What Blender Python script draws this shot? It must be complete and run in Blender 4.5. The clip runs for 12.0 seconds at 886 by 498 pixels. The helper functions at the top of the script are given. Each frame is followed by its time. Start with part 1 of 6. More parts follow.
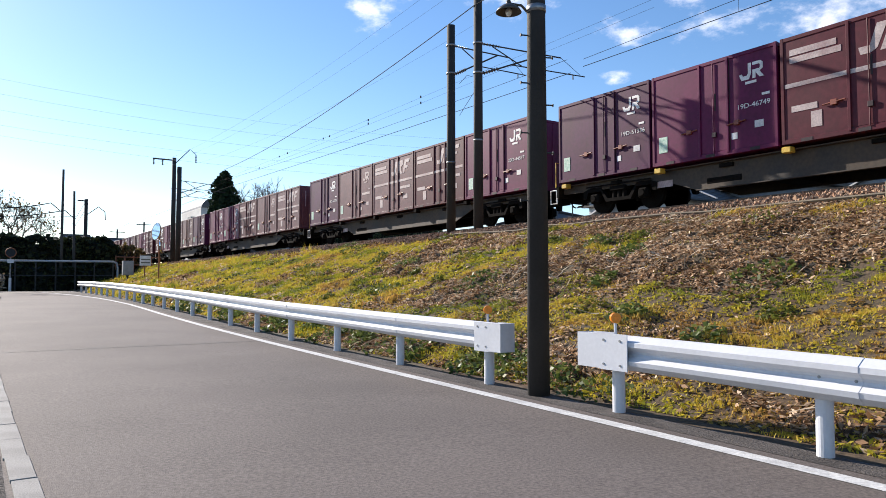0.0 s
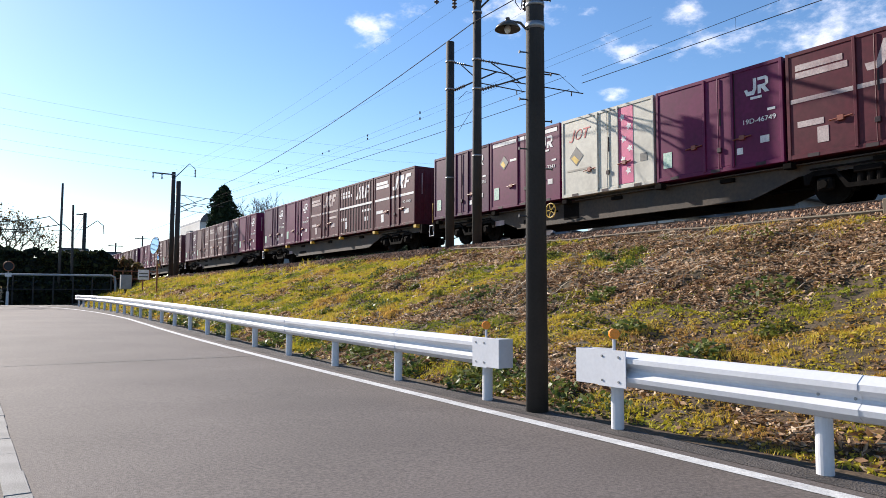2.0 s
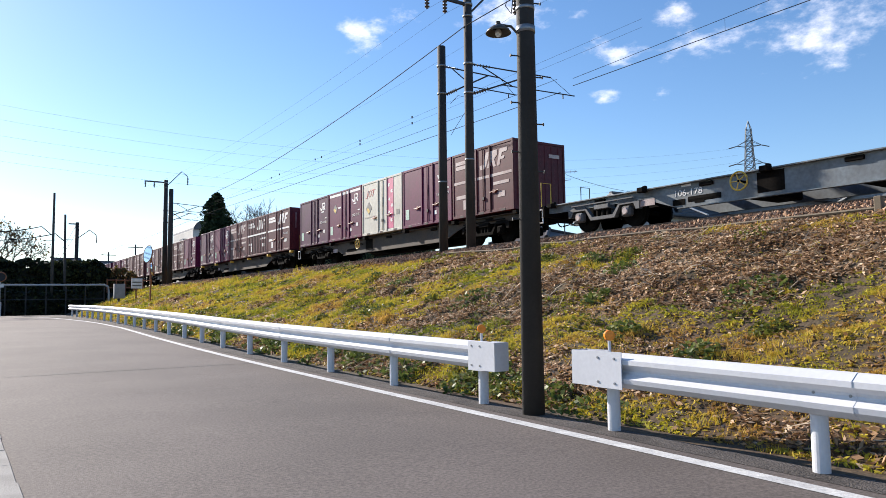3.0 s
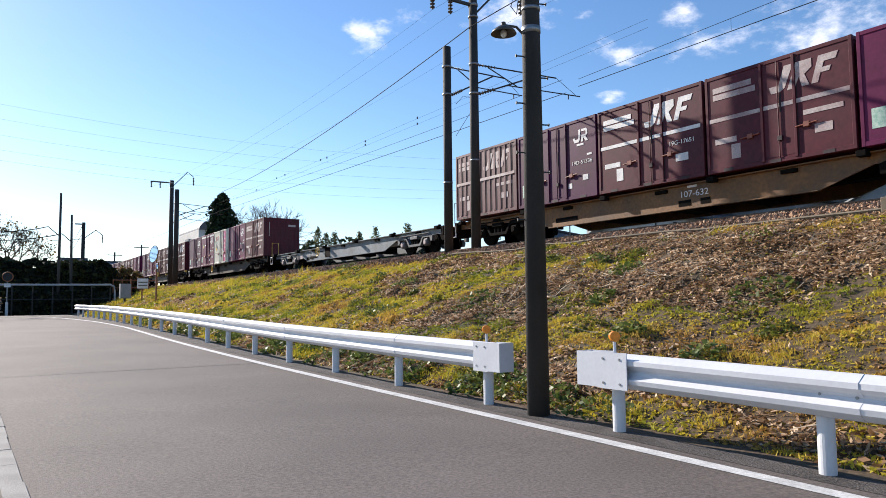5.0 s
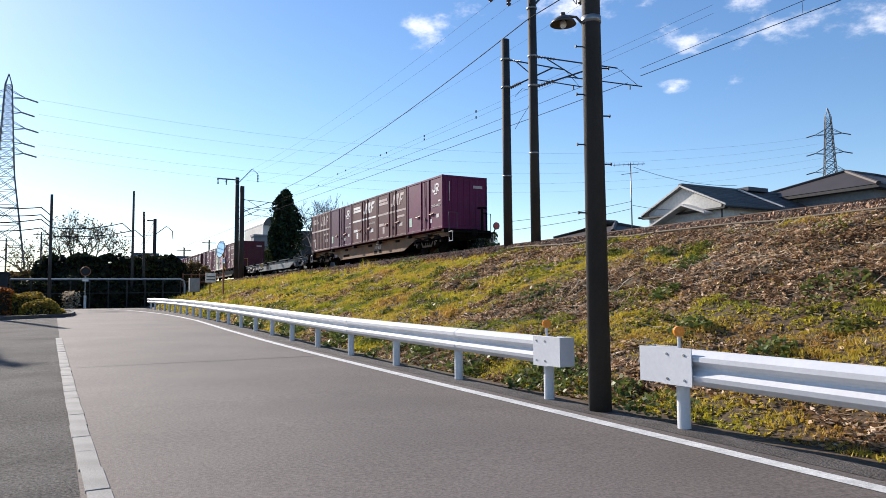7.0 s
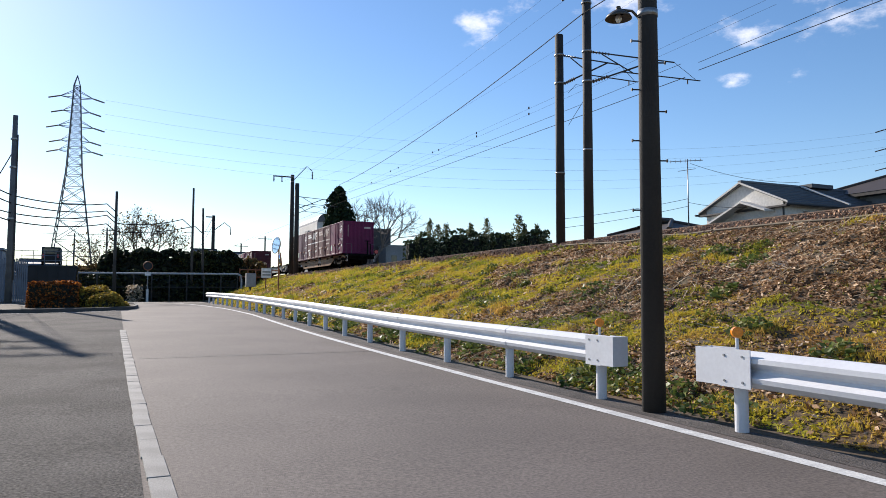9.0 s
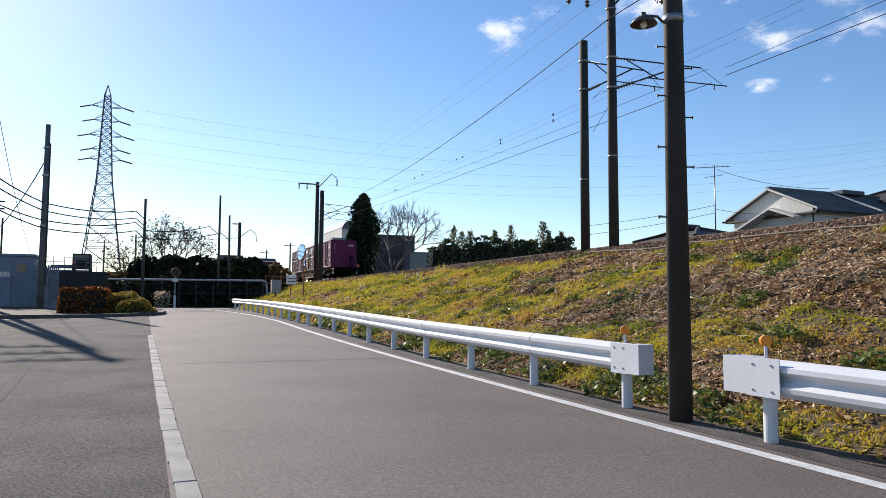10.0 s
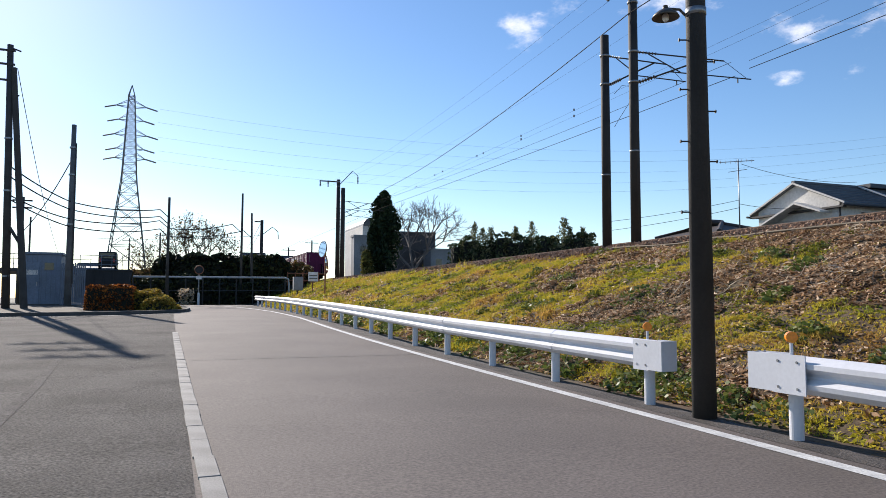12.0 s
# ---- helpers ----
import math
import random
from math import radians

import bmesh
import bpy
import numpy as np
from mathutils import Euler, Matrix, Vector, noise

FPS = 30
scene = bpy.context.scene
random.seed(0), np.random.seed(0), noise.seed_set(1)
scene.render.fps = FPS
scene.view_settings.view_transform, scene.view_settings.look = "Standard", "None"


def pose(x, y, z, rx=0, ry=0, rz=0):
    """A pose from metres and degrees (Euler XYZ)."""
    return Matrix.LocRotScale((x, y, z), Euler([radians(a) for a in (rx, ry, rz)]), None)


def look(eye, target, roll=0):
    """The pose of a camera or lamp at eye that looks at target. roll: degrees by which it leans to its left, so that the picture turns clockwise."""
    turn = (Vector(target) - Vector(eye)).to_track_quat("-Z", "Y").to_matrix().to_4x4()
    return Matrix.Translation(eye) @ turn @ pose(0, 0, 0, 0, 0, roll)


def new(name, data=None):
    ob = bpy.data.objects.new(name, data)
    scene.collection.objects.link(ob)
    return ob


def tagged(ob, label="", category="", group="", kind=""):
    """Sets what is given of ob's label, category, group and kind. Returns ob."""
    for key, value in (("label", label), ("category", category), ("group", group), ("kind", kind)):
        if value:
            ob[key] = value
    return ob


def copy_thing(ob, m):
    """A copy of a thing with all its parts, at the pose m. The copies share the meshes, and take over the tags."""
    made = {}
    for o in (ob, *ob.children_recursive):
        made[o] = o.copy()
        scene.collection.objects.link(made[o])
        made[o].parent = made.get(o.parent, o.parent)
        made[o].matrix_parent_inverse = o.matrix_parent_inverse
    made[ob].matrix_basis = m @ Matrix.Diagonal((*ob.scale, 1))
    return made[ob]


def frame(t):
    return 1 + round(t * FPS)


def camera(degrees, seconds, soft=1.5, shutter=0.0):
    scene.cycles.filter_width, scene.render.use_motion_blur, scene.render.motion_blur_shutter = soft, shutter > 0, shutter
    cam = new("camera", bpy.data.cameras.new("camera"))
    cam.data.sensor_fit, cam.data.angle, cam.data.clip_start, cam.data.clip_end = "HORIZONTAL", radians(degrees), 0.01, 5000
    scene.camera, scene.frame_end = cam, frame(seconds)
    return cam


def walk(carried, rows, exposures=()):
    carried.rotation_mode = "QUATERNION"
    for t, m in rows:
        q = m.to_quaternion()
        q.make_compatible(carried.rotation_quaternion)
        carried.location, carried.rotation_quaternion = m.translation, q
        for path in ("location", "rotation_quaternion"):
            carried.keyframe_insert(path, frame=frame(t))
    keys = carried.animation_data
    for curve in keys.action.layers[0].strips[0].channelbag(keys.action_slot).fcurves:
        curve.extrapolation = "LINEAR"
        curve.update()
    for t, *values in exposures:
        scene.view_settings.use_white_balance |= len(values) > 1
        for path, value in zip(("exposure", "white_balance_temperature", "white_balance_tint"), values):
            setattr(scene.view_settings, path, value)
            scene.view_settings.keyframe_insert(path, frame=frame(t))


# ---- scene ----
cam = camera(63.94, 12.0, soft=0.5)
PATH = [
    (0.0, pose(0, 0, 1.2, 92.79, 0.03, -33.40)),
    (0.5, pose(0, 0, 1.2, 93.02, 0.20, -32.85)),
    (1.0, pose(0, 0, 1.2, 94.01, -0.14, -32.67)),
    (1.5, pose(0, 0, 1.2, 94.12, -0.21, -32.86)),
    (2.0, pose(0, 0, 1.2, 94.02, -0.19, -33.53)),
    (2.5, pose(0, 0, 1.2, 94.28, 0.25, -33.79)),
    (3.0, pose(0, 0, 1.2, 94.35, 0.70, -33.94)),
    (5.0, pose(0, 0, 1.2, 94.40, 0.59, -33.54)),
    (5.5, pose(0, 0, 1.2, 94.16, 0.65, -33.41)),
    (6.0, pose(0, 0, 1.2, 93.26, 0.38, -32.19)),
    (6.5, pose(0, 0, 1.2, 94.04, 0.42, -29.90)),
    (7.0, pose(0, 0, 1.2, 93.96, 0.51, -28.75)),
    (7.2, pose(0, 0, 1.2, 93.97, 0.56, -27.85)),
    (9.0, pose(0, 0, 1.2, 93.74, -0.11, -24.62)),
    (9.5, pose(0, 0, 1.2, 93.55, -0.17, -23.48)),
    (10.0, pose(0, 0, 1.2, 94.29, -0.29, -22.70)),
    (10.5, pose(0, 0, 1.2, 94.95, -0.21, -22.36)),
    (11.0, pose(0, 0, 1.2, 94.77, -0.07, -21.78)),
    (11.5, pose(0, 0, 1.2, 93.98, -0.11, -20.86)),
    (12.0, pose(0, 0, 1.2, 94.01, -0.16, -21.01)),
]
# the picture is stopped down as the bright side of the sky comes into view
walk(cam, PATH, [(0.0, 0.87, 6500, 14), (3.0, 0.86, 6500, 14), (5.5, 0.81, 6500, 14), (7.0, 0.74, 6500, 14), (9.0, 0.66, 6500, 14), (12.0, 0.64, 6500, 14)])

# ---- light ----
SUN = Vector((-0.235, 0.868, 0.438)).normalized()


def make_world():
    w = bpy.data.worlds.new("sky")
    scene.world = w
    w.use_nodes = True
    nt = w.node_tree
    nt.nodes.clear()
    N, K = nt.nodes.new, nt.links.new
    out, bg = N("ShaderNodeOutputWorld"), N("ShaderNodeBackground")
    sky = N("ShaderNodeTexSky")
    sky.sky_type, sky.sun_disc = "NISHITA", False
    sky.sun_elevation = math.asin(SUN.z)
    sky.sun_rotation = math.atan2(SUN.x, SUN.y)
    sky.air_density, sky.dust_density, sky.ozone_density = 1.0, 0.16, 2.6
    tc = N("ShaderNodeTexCoord")
    n1 = N("ShaderNodeTexNoise")
    n1.inputs["Scale"].default_value, n1.inputs["Detail"].default_value = 20, 8
    n1.inputs["Roughness"].default_value = 0.62
    stretch = N("ShaderNodeVectorMath")
    stretch.operation = "MULTIPLY"
    stretch.inputs[1].default_value = (1, 1, 1.9)
    K(tc.outputs["Generated"], stretch.inputs[0])
    K(stretch.outputs[0], n1.inputs["Vector"])
    total = None
    for x, y, z, size, power in CLOUDS:
        sub, ln, mr = N("ShaderNodeVectorMath"), N("ShaderNodeVectorMath"), N("ShaderNodeMapRange")
        sub.operation, ln.operation = "SUBTRACT", "LENGTH"
        sub.inputs[1].default_value = (x, y, z * 1.9)
        K(stretch.outputs[0], sub.inputs[0])
        K(sub.outputs[0], ln.inputs[0])
        K(ln.outputs["Value"], mr.inputs["Value"])
        mr.inputs["From Min"].default_value, mr.inputs["From Max"].default_value = 0, size
        mr.inputs["To Min"].default_value, mr.inputs["To Max"].default_value = power, 0
        if total is None:
            total = mr.outputs[0]
        else:
            mx = N("ShaderNodeMath")
            mx.operation = "MAXIMUM"
            K(total, mx.inputs[0])
            K(mr.outputs[0], mx.inputs[1])
            total = mx.outputs[0]
    add = N("ShaderNodeMath")
    add.operation = "ADD"
    K(total, add.inputs[0])
    K(n1.outputs["Fac"], add.inputs[1])
    mask = N("ShaderNodeMapRange")
    mask.interpolation_type = "SMOOTHSTEP"
    mask.inputs["From Min"].default_value, mask.inputs["From Max"].default_value = 0.70, 1.10
    K(add.outputs[0], mask.inputs["Value"])
    mask.inputs["To Max"].default_value = 0.8
    mix = N("ShaderNodeMix")
    mix.data_type = "RGBA"
    K(mask.outputs[0], mix.inputs["Factor"])
    deep = N("ShaderNodeHueSaturation")
    deep.inputs["Saturation"].default_value, deep.inputs["Hue"].default_value = 1.16, 0.502
    K(sky.outputs[0], deep.inputs["Color"])
    K(deep.outputs[0], mix.inputs[6])
    mix.inputs[7].default_value = (8.6, 8.6, 8.9, 1)
    K(mix.outputs[2], bg.inputs["Color"])
    bg.inputs["Strength"].default_value = 0.1
    K(bg.outputs[0], out.inputs["Surface"])


# direction of each bank of cloud, its reach and its weight
CLOUDS = [
    (0.436, 0.823, 0.360, 0.075, 0.46), (0.475, 0.794, 0.382, 0.05, 0.34), (0.595, 0.70, 0.392, 0.12, 0.46),
    (0.704, 0.656, 0.272, 0.04, 0.40), (0.752, 0.600, 0.272, 0.035, 0.38), (0.702, 0.631, 0.330, 0.07, 0.42),
    (0.775, 0.545, 0.322, 0.08, 0.46), (0.835, 0.440, 0.325, 0.14, 0.45), (0.745, 0.559, 0.367, 0.06, 0.4),
    (0.87, 0.33, 0.36, 0.2, 0.44),
]
make_world()
sun = new("sun", bpy.data.lights.new("sun", "SUN"))
sun.data.energy, sun.data.angle, sun.data.color = 5.0, radians(0.5), (1.0, 0.93, 0.82)
sun.matrix_world = look((0, 0, 30), Vector((0, 0, 30)) - SUN)


# ---- materials ----
def material(name, colour, rough=0.6, metal=0.0, scale=8.0, vary=0.25, fine=60.0, fine_vary=0.12, bump=0.0, bump_scale=80.0, second=None, object_vary=0.0, spec=0.5):
    """Principled surface with two scales of noise in its colour, and a fine relief."""
    m = bpy.data.materials.new(name)
    m.use_nodes = True
    nt = m.node_tree
    N, K = nt.nodes.new, nt.links.new
    b = nt.nodes["Principled BSDF"]
    tc = N("ShaderNodeTexCoord")
    a, f = N("ShaderNodeTexNoise"), N("ShaderNodeTexNoise")
    for n, s in ((a, scale), (f, fine)):
        n.inputs["Scale"].default_value, n.inputs["Detail"].default_value = s, 5
        K(tc.outputs["Object"], n.inputs["Vector"])
    ramp = N("ShaderNodeMix")
    ramp.data_type = "RGBA"
    c2 = second or tuple(c * (1 - vary) for c in colour)
    ramp.inputs[6].default_value, ramp.inputs[7].default_value = (*colour, 1), (*c2, 1)
    mr = N("ShaderNodeMapRange")
    mr.inputs["From Min"].default_value, mr.inputs["From Max"].default_value = 0.38, 0.66
    K(a.outputs["Fac"], mr.inputs["Value"])
    K(mr.outputs[0], ramp.inputs["Factor"])
    hsv = N("ShaderNodeHueSaturation")
    K(ramp.outputs[2], hsv.inputs["Color"])
    v = N("ShaderNodeMapRange")
    v.inputs["From Min"].default_value, v.inputs["From Max"].default_value = 0.3, 0.7
    v.inputs["To Min"].default_value, v.inputs["To Max"].default_value = 1 - fine_vary, 1 + fine_vary
    K(f.outputs["Fac"], v.inputs["Value"])
    value = v.outputs[0]
    if object_vary:
        oi, om, mul = N("ShaderNodeObjectInfo"), N("ShaderNodeMapRange"), N("ShaderNodeMath")
        om.inputs["To Min"].default_value, om.inputs["To Max"].default_value = 1 - object_vary, 1 + object_vary
        K(oi.outputs["Random"], om.inputs["Value"])
        mul.operation = "MULTIPLY"
        K(value, mul.inputs[0])
        K(om.outputs[0], mul.inputs[1])
        value = mul.outputs[0]
    K(value, hsv.inputs["Value"])
    K(hsv.outputs[0], b.inputs["Base Color"])
    b.inputs["Roughness"].default_value, b.inputs["Metallic"].default_value = rough, metal
    b.inputs["Specular IOR Level"].default_value = spec
    if bump:
        bn, bp = N("ShaderNodeTexNoise"), N("ShaderNodeBump")
        bn.inputs["Scale"].default_value, bn.inputs["Detail"].default_value = bump_scale, 4
        K(tc.outputs["Object"], bn.inputs["Vector"])
        bp.inputs["Strength"].default_value, bp.inputs["Distance"].default_value = bump, 0.02
        K(bn.outputs["Fac"], bp.inputs["Height"])
        K(bp.outputs[0], b.inputs["Normal"])
    return m


def foliage(name, colours, patch=0.35, rough=0.7, through_light=0.3, swing=0.3, island=1.0):
    """Leaves: a colour by island, shifted by patches of a metre or so, with light coming through."""
    m = bpy.data.materials.new(name)
    m.use_nodes = True
    nt = m.node_tree
    N, K = nt.nodes.new, nt.links.new
    b, out = nt.nodes["Principled BSDF"], nt.nodes["Material Output"]
    g, tc, n = N("ShaderNodeNewGeometry"), N("ShaderNodeTexCoord"), N("ShaderNodeTexNoise")
    n.inputs["Scale"].default_value, n.inputs["Detail"].default_value = patch, 4
    K(tc.outputs["Object"], n.inputs["Vector"])
    mr = N("ShaderNodeMapRange")
    mr.inputs["From Min"].default_value, mr.inputs["From Max"].default_value = 0.32, 0.68
    mr.inputs["To Min"].default_value, mr.inputs["To Max"].default_value = -swing, swing
    K(n.outputs["Fac"], mr.inputs["Value"])
    own = N("ShaderNodeMapRange")
    own.inputs["To Min"].default_value, own.inputs["To Max"].default_value = 0.5 - island / 2, 0.5 + island / 2
    K(g.outputs["Random Per Island"], own.inputs["Value"])
    s = N("ShaderNodeMath")
    s.operation = "ADD"
    K(own.outputs[0], s.inputs[0])
    K(mr.outputs[0], s.inputs[1])
    r = N("ShaderNodeValToRGB")
    while len(r.color_ramp.elements) < len(colours):
        r.color_ramp.elements.new(0.5)
    for i, c in enumerate(colours):
        r.color_ramp.elements[i].position = i / (len(colours) - 1)
        r.color_ramp.elements[i].color = (*c, 1)
    K(s.outputs[0], r.inputs["Fac"])
    K(r.outputs[0], b.inputs["Base Color"])
    b.inputs["Roughness"].default_value = rough
    b.inputs["Specular IOR Level"].default_value = 0.25
    tr, mx = N("ShaderNodeBsdfTranslucent"), N("ShaderNodeMixShader")
    K(r.outputs[0], tr.inputs["Color"])
    mx.inputs[0].default_value = through_light
    K(b.outputs[0], mx.inputs[1])
    K(tr.outputs[0], mx.inputs[2])
    K(mx.outputs[0], out.inputs["Surface"])
    return m


M = {}
M["asphalt"] = material("asphalt", (0.134, 0.113, 0.101), 0.85, scale=0.45, vary=0.24, fine=45, fine_vary=0.34, bump=0.25, bump_scale=120, spec=0.3)
M["old_asphalt"] = material("old_asphalt", (0.120, 0.110, 0.100), 0.95, scale=0.8, vary=0.35, fine=45, fine_vary=0.6, bump=1.0, bump_scale=60, spec=0.12)
M["kerb_concrete"] = material("kerb_concrete", (0.29, 0.28, 0.26), 0.85, scale=3, vary=0.25, fine=70, bump=0.3, object_vary=0.05, spec=0.3)
M["concrete"] = material("concrete", (0.30, 0.29, 0.27), 0.85, scale=2, vary=0.3, fine=50, bump=0.3)
# concrete far below its own tone: poles against the light, darkened in colour
M["backlit_concrete"] = material("backlit_concrete", (0.034, 0.030, 0.027), 0.8, scale=1.5, vary=0.35, fine=40, bump=0.25)
M["line_paint"] = material("line_paint", (0.62, 0.62, 0.60), 0.7, scale=6, vary=0.12, fine=45, fine_vary=0.2, bump=0.3, second=(0.46, 0.46, 0.45))
M["rail_white"] = material("rail_white", (0.62, 0.63, 0.66), 0.42, scale=2.5, vary=0.06, fine=30, fine_vary=0.04)
M["steel"] = material("steel", (0.32, 0.33, 0.34), 0.45, 0.7, scale=5, vary=0.3)
M["dark_steel"] = material("dark_steel", (0.045, 0.042, 0.04), 0.6, 0.2, scale=4, vary=0.4, fine=40, fine_vary=0.25)
M["wire"] = material("wire", (0.025, 0.025, 0.027), 0.85, 0.0, spec=0.1)
M["orange_lens"] = material("orange_lens", (0.90, 0.27, 0.02), 0.25, scale=20, vary=0.15)
# earth darkened: the shade between the clumps is put into its colour
M["earth"] = material("earth", (0.085, 0.050, 0.024), 0.95, scale=0.5, second=(0.05, 0.042, 0.018), fine=25, fine_vary=0.4, bump=1.0, bump_scale=14)
M["far_ground"] = material("far_ground", (0.12, 0.11, 0.08), 0.95, scale=0.05, vary=0.4, fine=2, fine_vary=0.3)
M["ballast"] = material("ballast", (0.17, 0.13, 0.105), 0.9, scale=1, vary=0.4, fine=18, fine_vary=0.5, bump=1.0, bump_scale=25)


# ---- helpers for meshes ----
def finish(name, bm, mat, smooth=False):
    me = bpy.data.meshes.new(name)
    bm.normal_update()
    bm.to_mesh(me)
    bm.free()
    for mm in (mat if isinstance(mat, (list, tuple)) else [mat]):
        me.materials.append(mm)
    if smooth:
        for p in me.polygons:
            p.use_smooth = True
    return me


def part(name, bm, mat, parent=None, label="", at=None, smooth=False):
    """One mesh object from a bmesh, under its thing or part."""
    ob = new(name, finish(name, bm, mat, smooth))
    if parent is not None:
        ob.parent = parent
    if at is not None:
        ob.matrix_basis = at
    if label:
        ob["label"] = label
    return ob


def share(name, mesh, parent=None, at=None):
    ob = new(name, mesh)
    if parent is not None:
        ob.parent = parent
    if at is not None:
        ob.matrix_basis = at
    return ob


def thing(name, label, category, at=None, group="", kind=""):
    ob = new(name)
    ob.empty_display_size = 0.2
    if at is not None:
        ob.matrix_basis = at
    return tagged(ob, label, category, group, kind)


def box(bm, x0, x1, y0, y1, z0, z1, bevel=0.0):
    m = Matrix.LocRotScale(((x0 + x1) / 2, (y0 + y1) / 2, (z0 + z1) / 2), None, (abs(x1 - x0), abs(y1 - y0), abs(z1 - z0)))
    r = bmesh.ops.create_cube(bm, size=1.0, matrix=m)
    if bevel:
        es = list({e for v in r["verts"] for e in v.link_edges})
        bmesh.ops.bevel(bm, geom=es, offset=bevel, segments=1, affect="EDGES")
    return bm


def a_box(x0, x1, y0, y1, z0, z1, bevel=0.0):
    return box(bmesh.new(), x0, x1, y0, y1, z0, z1, bevel)


def rod(bm, p, q, r0, r1=None, n=8):
    p, q = Vector(p), Vector(q)
    d = q - p
    m = Matrix.Translation((p + q) / 2) @ d.to_track_quat("Z", "Y").to_matrix().to_4x4()
    bmesh.ops.create_cone(bm, cap_ends=True, segments=n, radius1=r0, radius2=r0 if r1 is None else r1, depth=d.length, matrix=m)
    return bm


def a_rod(p, q, r0, r1=None, n=8):
    return rod(bmesh.new(), p, q, r0, r1, n)


def slab(bm, outline, axis, lo, hi):
    """A prism: an outline of (a, b) pushed from lo to hi along an axis; for x it is (y, z), for y (x, z), for z (x, y)."""
    def at(p, h):
        return {"x": (h, p[0], p[1]), "y": (p[0], h, p[1]), "z": (p[0], p[1], h)}[axis]
    a = [bm.verts.new(at(p, lo)) for p in outline]
    b = [bm.verts.new(at(p, hi)) for p in outline]
    bm.faces.new(a)
    bm.faces.new(b[::-1])
    for i in range(len(a)):
        j = (i + 1) % len(a)
        bm.faces.new((a[j], a[i], b[i], b[j]))
    bmesh.ops.recalc_face_normals(bm, faces=bm.faces[:])
    return bm


def a_slab(outline, axis, lo, hi):
    return slab(bmesh.new(), outline, axis, lo, hi)


def raw(name, verts, faces, mat, parent=None, smooth=False):
    me = bpy.data.meshes.new(name)
    me.from_pydata([tuple(v) for v in verts], [], faces)
    me.materials.append(mat)
    if smooth:
        me.polygons.foreach_set("use_smooth", [True] * len(me.polygons))
    me.update()
    ob = new(name, me)
    if parent is not None:
        ob.parent = parent
    return ob


def ribbon(points, r, n=5):
    """A thin tube along points, in one piece."""
    pts = [Vector(p) for p in points]
    bm = bmesh.new()
    rings = []
    for i, p in enumerate(pts):
        d = (pts[min(i + 1, len(pts) - 1)] - pts[max(i - 1, 0)])
        if d.length < 1e-6:
            d = pts[min(i + 1, len(pts) - 1)] - p
        d.normalize()
        side = d.cross(Vector((0, 0, 1)))
        if side.length < 0.05:
            side = d.cross(Vector((0, 1, 0)))
        side.normalize()
        up = side.cross(d)
        rings.append([bm.verts.new(p + side * r * math.cos(k * math.tau / n) + up * r * math.sin(k * math.tau / n)) for k in range(n)])
    for a, b in zip(rings, rings[1:]):
        for k in range(n):
            bm.faces.new((a[k], a[(k + 1) % n], b[(k + 1) % n], b[k]))
    bm.faces.new(rings[0][::-1])
    bm.faces.new(rings[-1])
    bmesh.ops.recalc_face_normals(bm, faces=bm.faces[:])
    return bm


def sag(p, q, drop, n=10):
    p, q = Vector(p), Vector(q)
    return [p.lerp(q, i / n) - Vector((0, 0, drop * 4 * (i / n) * (1 - i / n))) for i in range(n + 1)]


# ---- lie of the land ----
def curve_at(pairs, y):
    return float(np.interp(y, [p[0] for p in pairs], [p[1] for p in pairs]))


def road_z(y):
    return curve_at([(-40, -0.5), (8, 0.10), (12.4, 0.165), (16.4, 0.24), (20.4, 0.315), (24.4, 0.385), (28.4, 0.45), (36, 0.555), (44, 0.63), (52, 0.69), (62, 0.775)], y)


def rail_x(y):
    return curve_at([(-40, 4.80), (4, 4.82), (12, 4.84), (16, 4.93), (20, 5.08), (26, 5.22), (34, 5.42), (42, 5.52), (50, 5.45)], y)


def line_x(y):
    return curve_at([(-40, 4.42), (3, 4.39), (9.3, 4.37), (14.9, 4.37), (17.2, 4.39), (21.1, 4.48), (24.5, 4.62), (28, 4.76), (32, 4.78), (35.5, 4.70), (41, 4.4), (46, 3.9), (50, 3.2)], y)


TRACK_X, RAIL_TOP, DECK = 16.84, 3.37, 1.04
CREST_X, CREST_Z = 13.25, 2.88


def bank_z(x, y):
    """Height of the embankment: from the road's edge to the crest, nearly flat to the ballast, down again beyond the track."""
    foot = rail_x(y) + 0.5 + max(0.0, min(1.0, (y - 58) / 14)) * 5.2
    z0 = road_z(y) - 0.05
    top = CREST_Z
    if x <= foot:
        return z0
    if x < CREST_X:
        k = (x - foot) / (CREST_X - foot)
        k = k * 0.86 + 0.14 * (3 * k * k - 2 * k * k * k)
        bump = 0.10 * noise.noise((x * 0.45, y * 0.3, 3.1)) + 0.12 * noise.noise((x * 1.2, y * 0.8, 7.7)) + 0.11 * abs(noise.noise((x * 2.4, y * 1.7, 4.4))) + 0.05 * noise.noise((x * 5.2, y * 4.4, 8.4))
        return z0 + (top - z0) * k + bump * math.sin(math.pi * min(1, k * 1.05)) ** 0.5 if k < 0.95 else z0 + (top - z0) * k
    if x < 14.6:
        return top + 0.04 * (x - CREST_X)
    if x < 15.5:
        return top + 0.05 + (x - 14.6) * 0.28
    if x < 18.2:
        return top + 0.30
    if x < 26:
        return top + 0.30 - (x - 18.2) * 0.33
    return 0.7


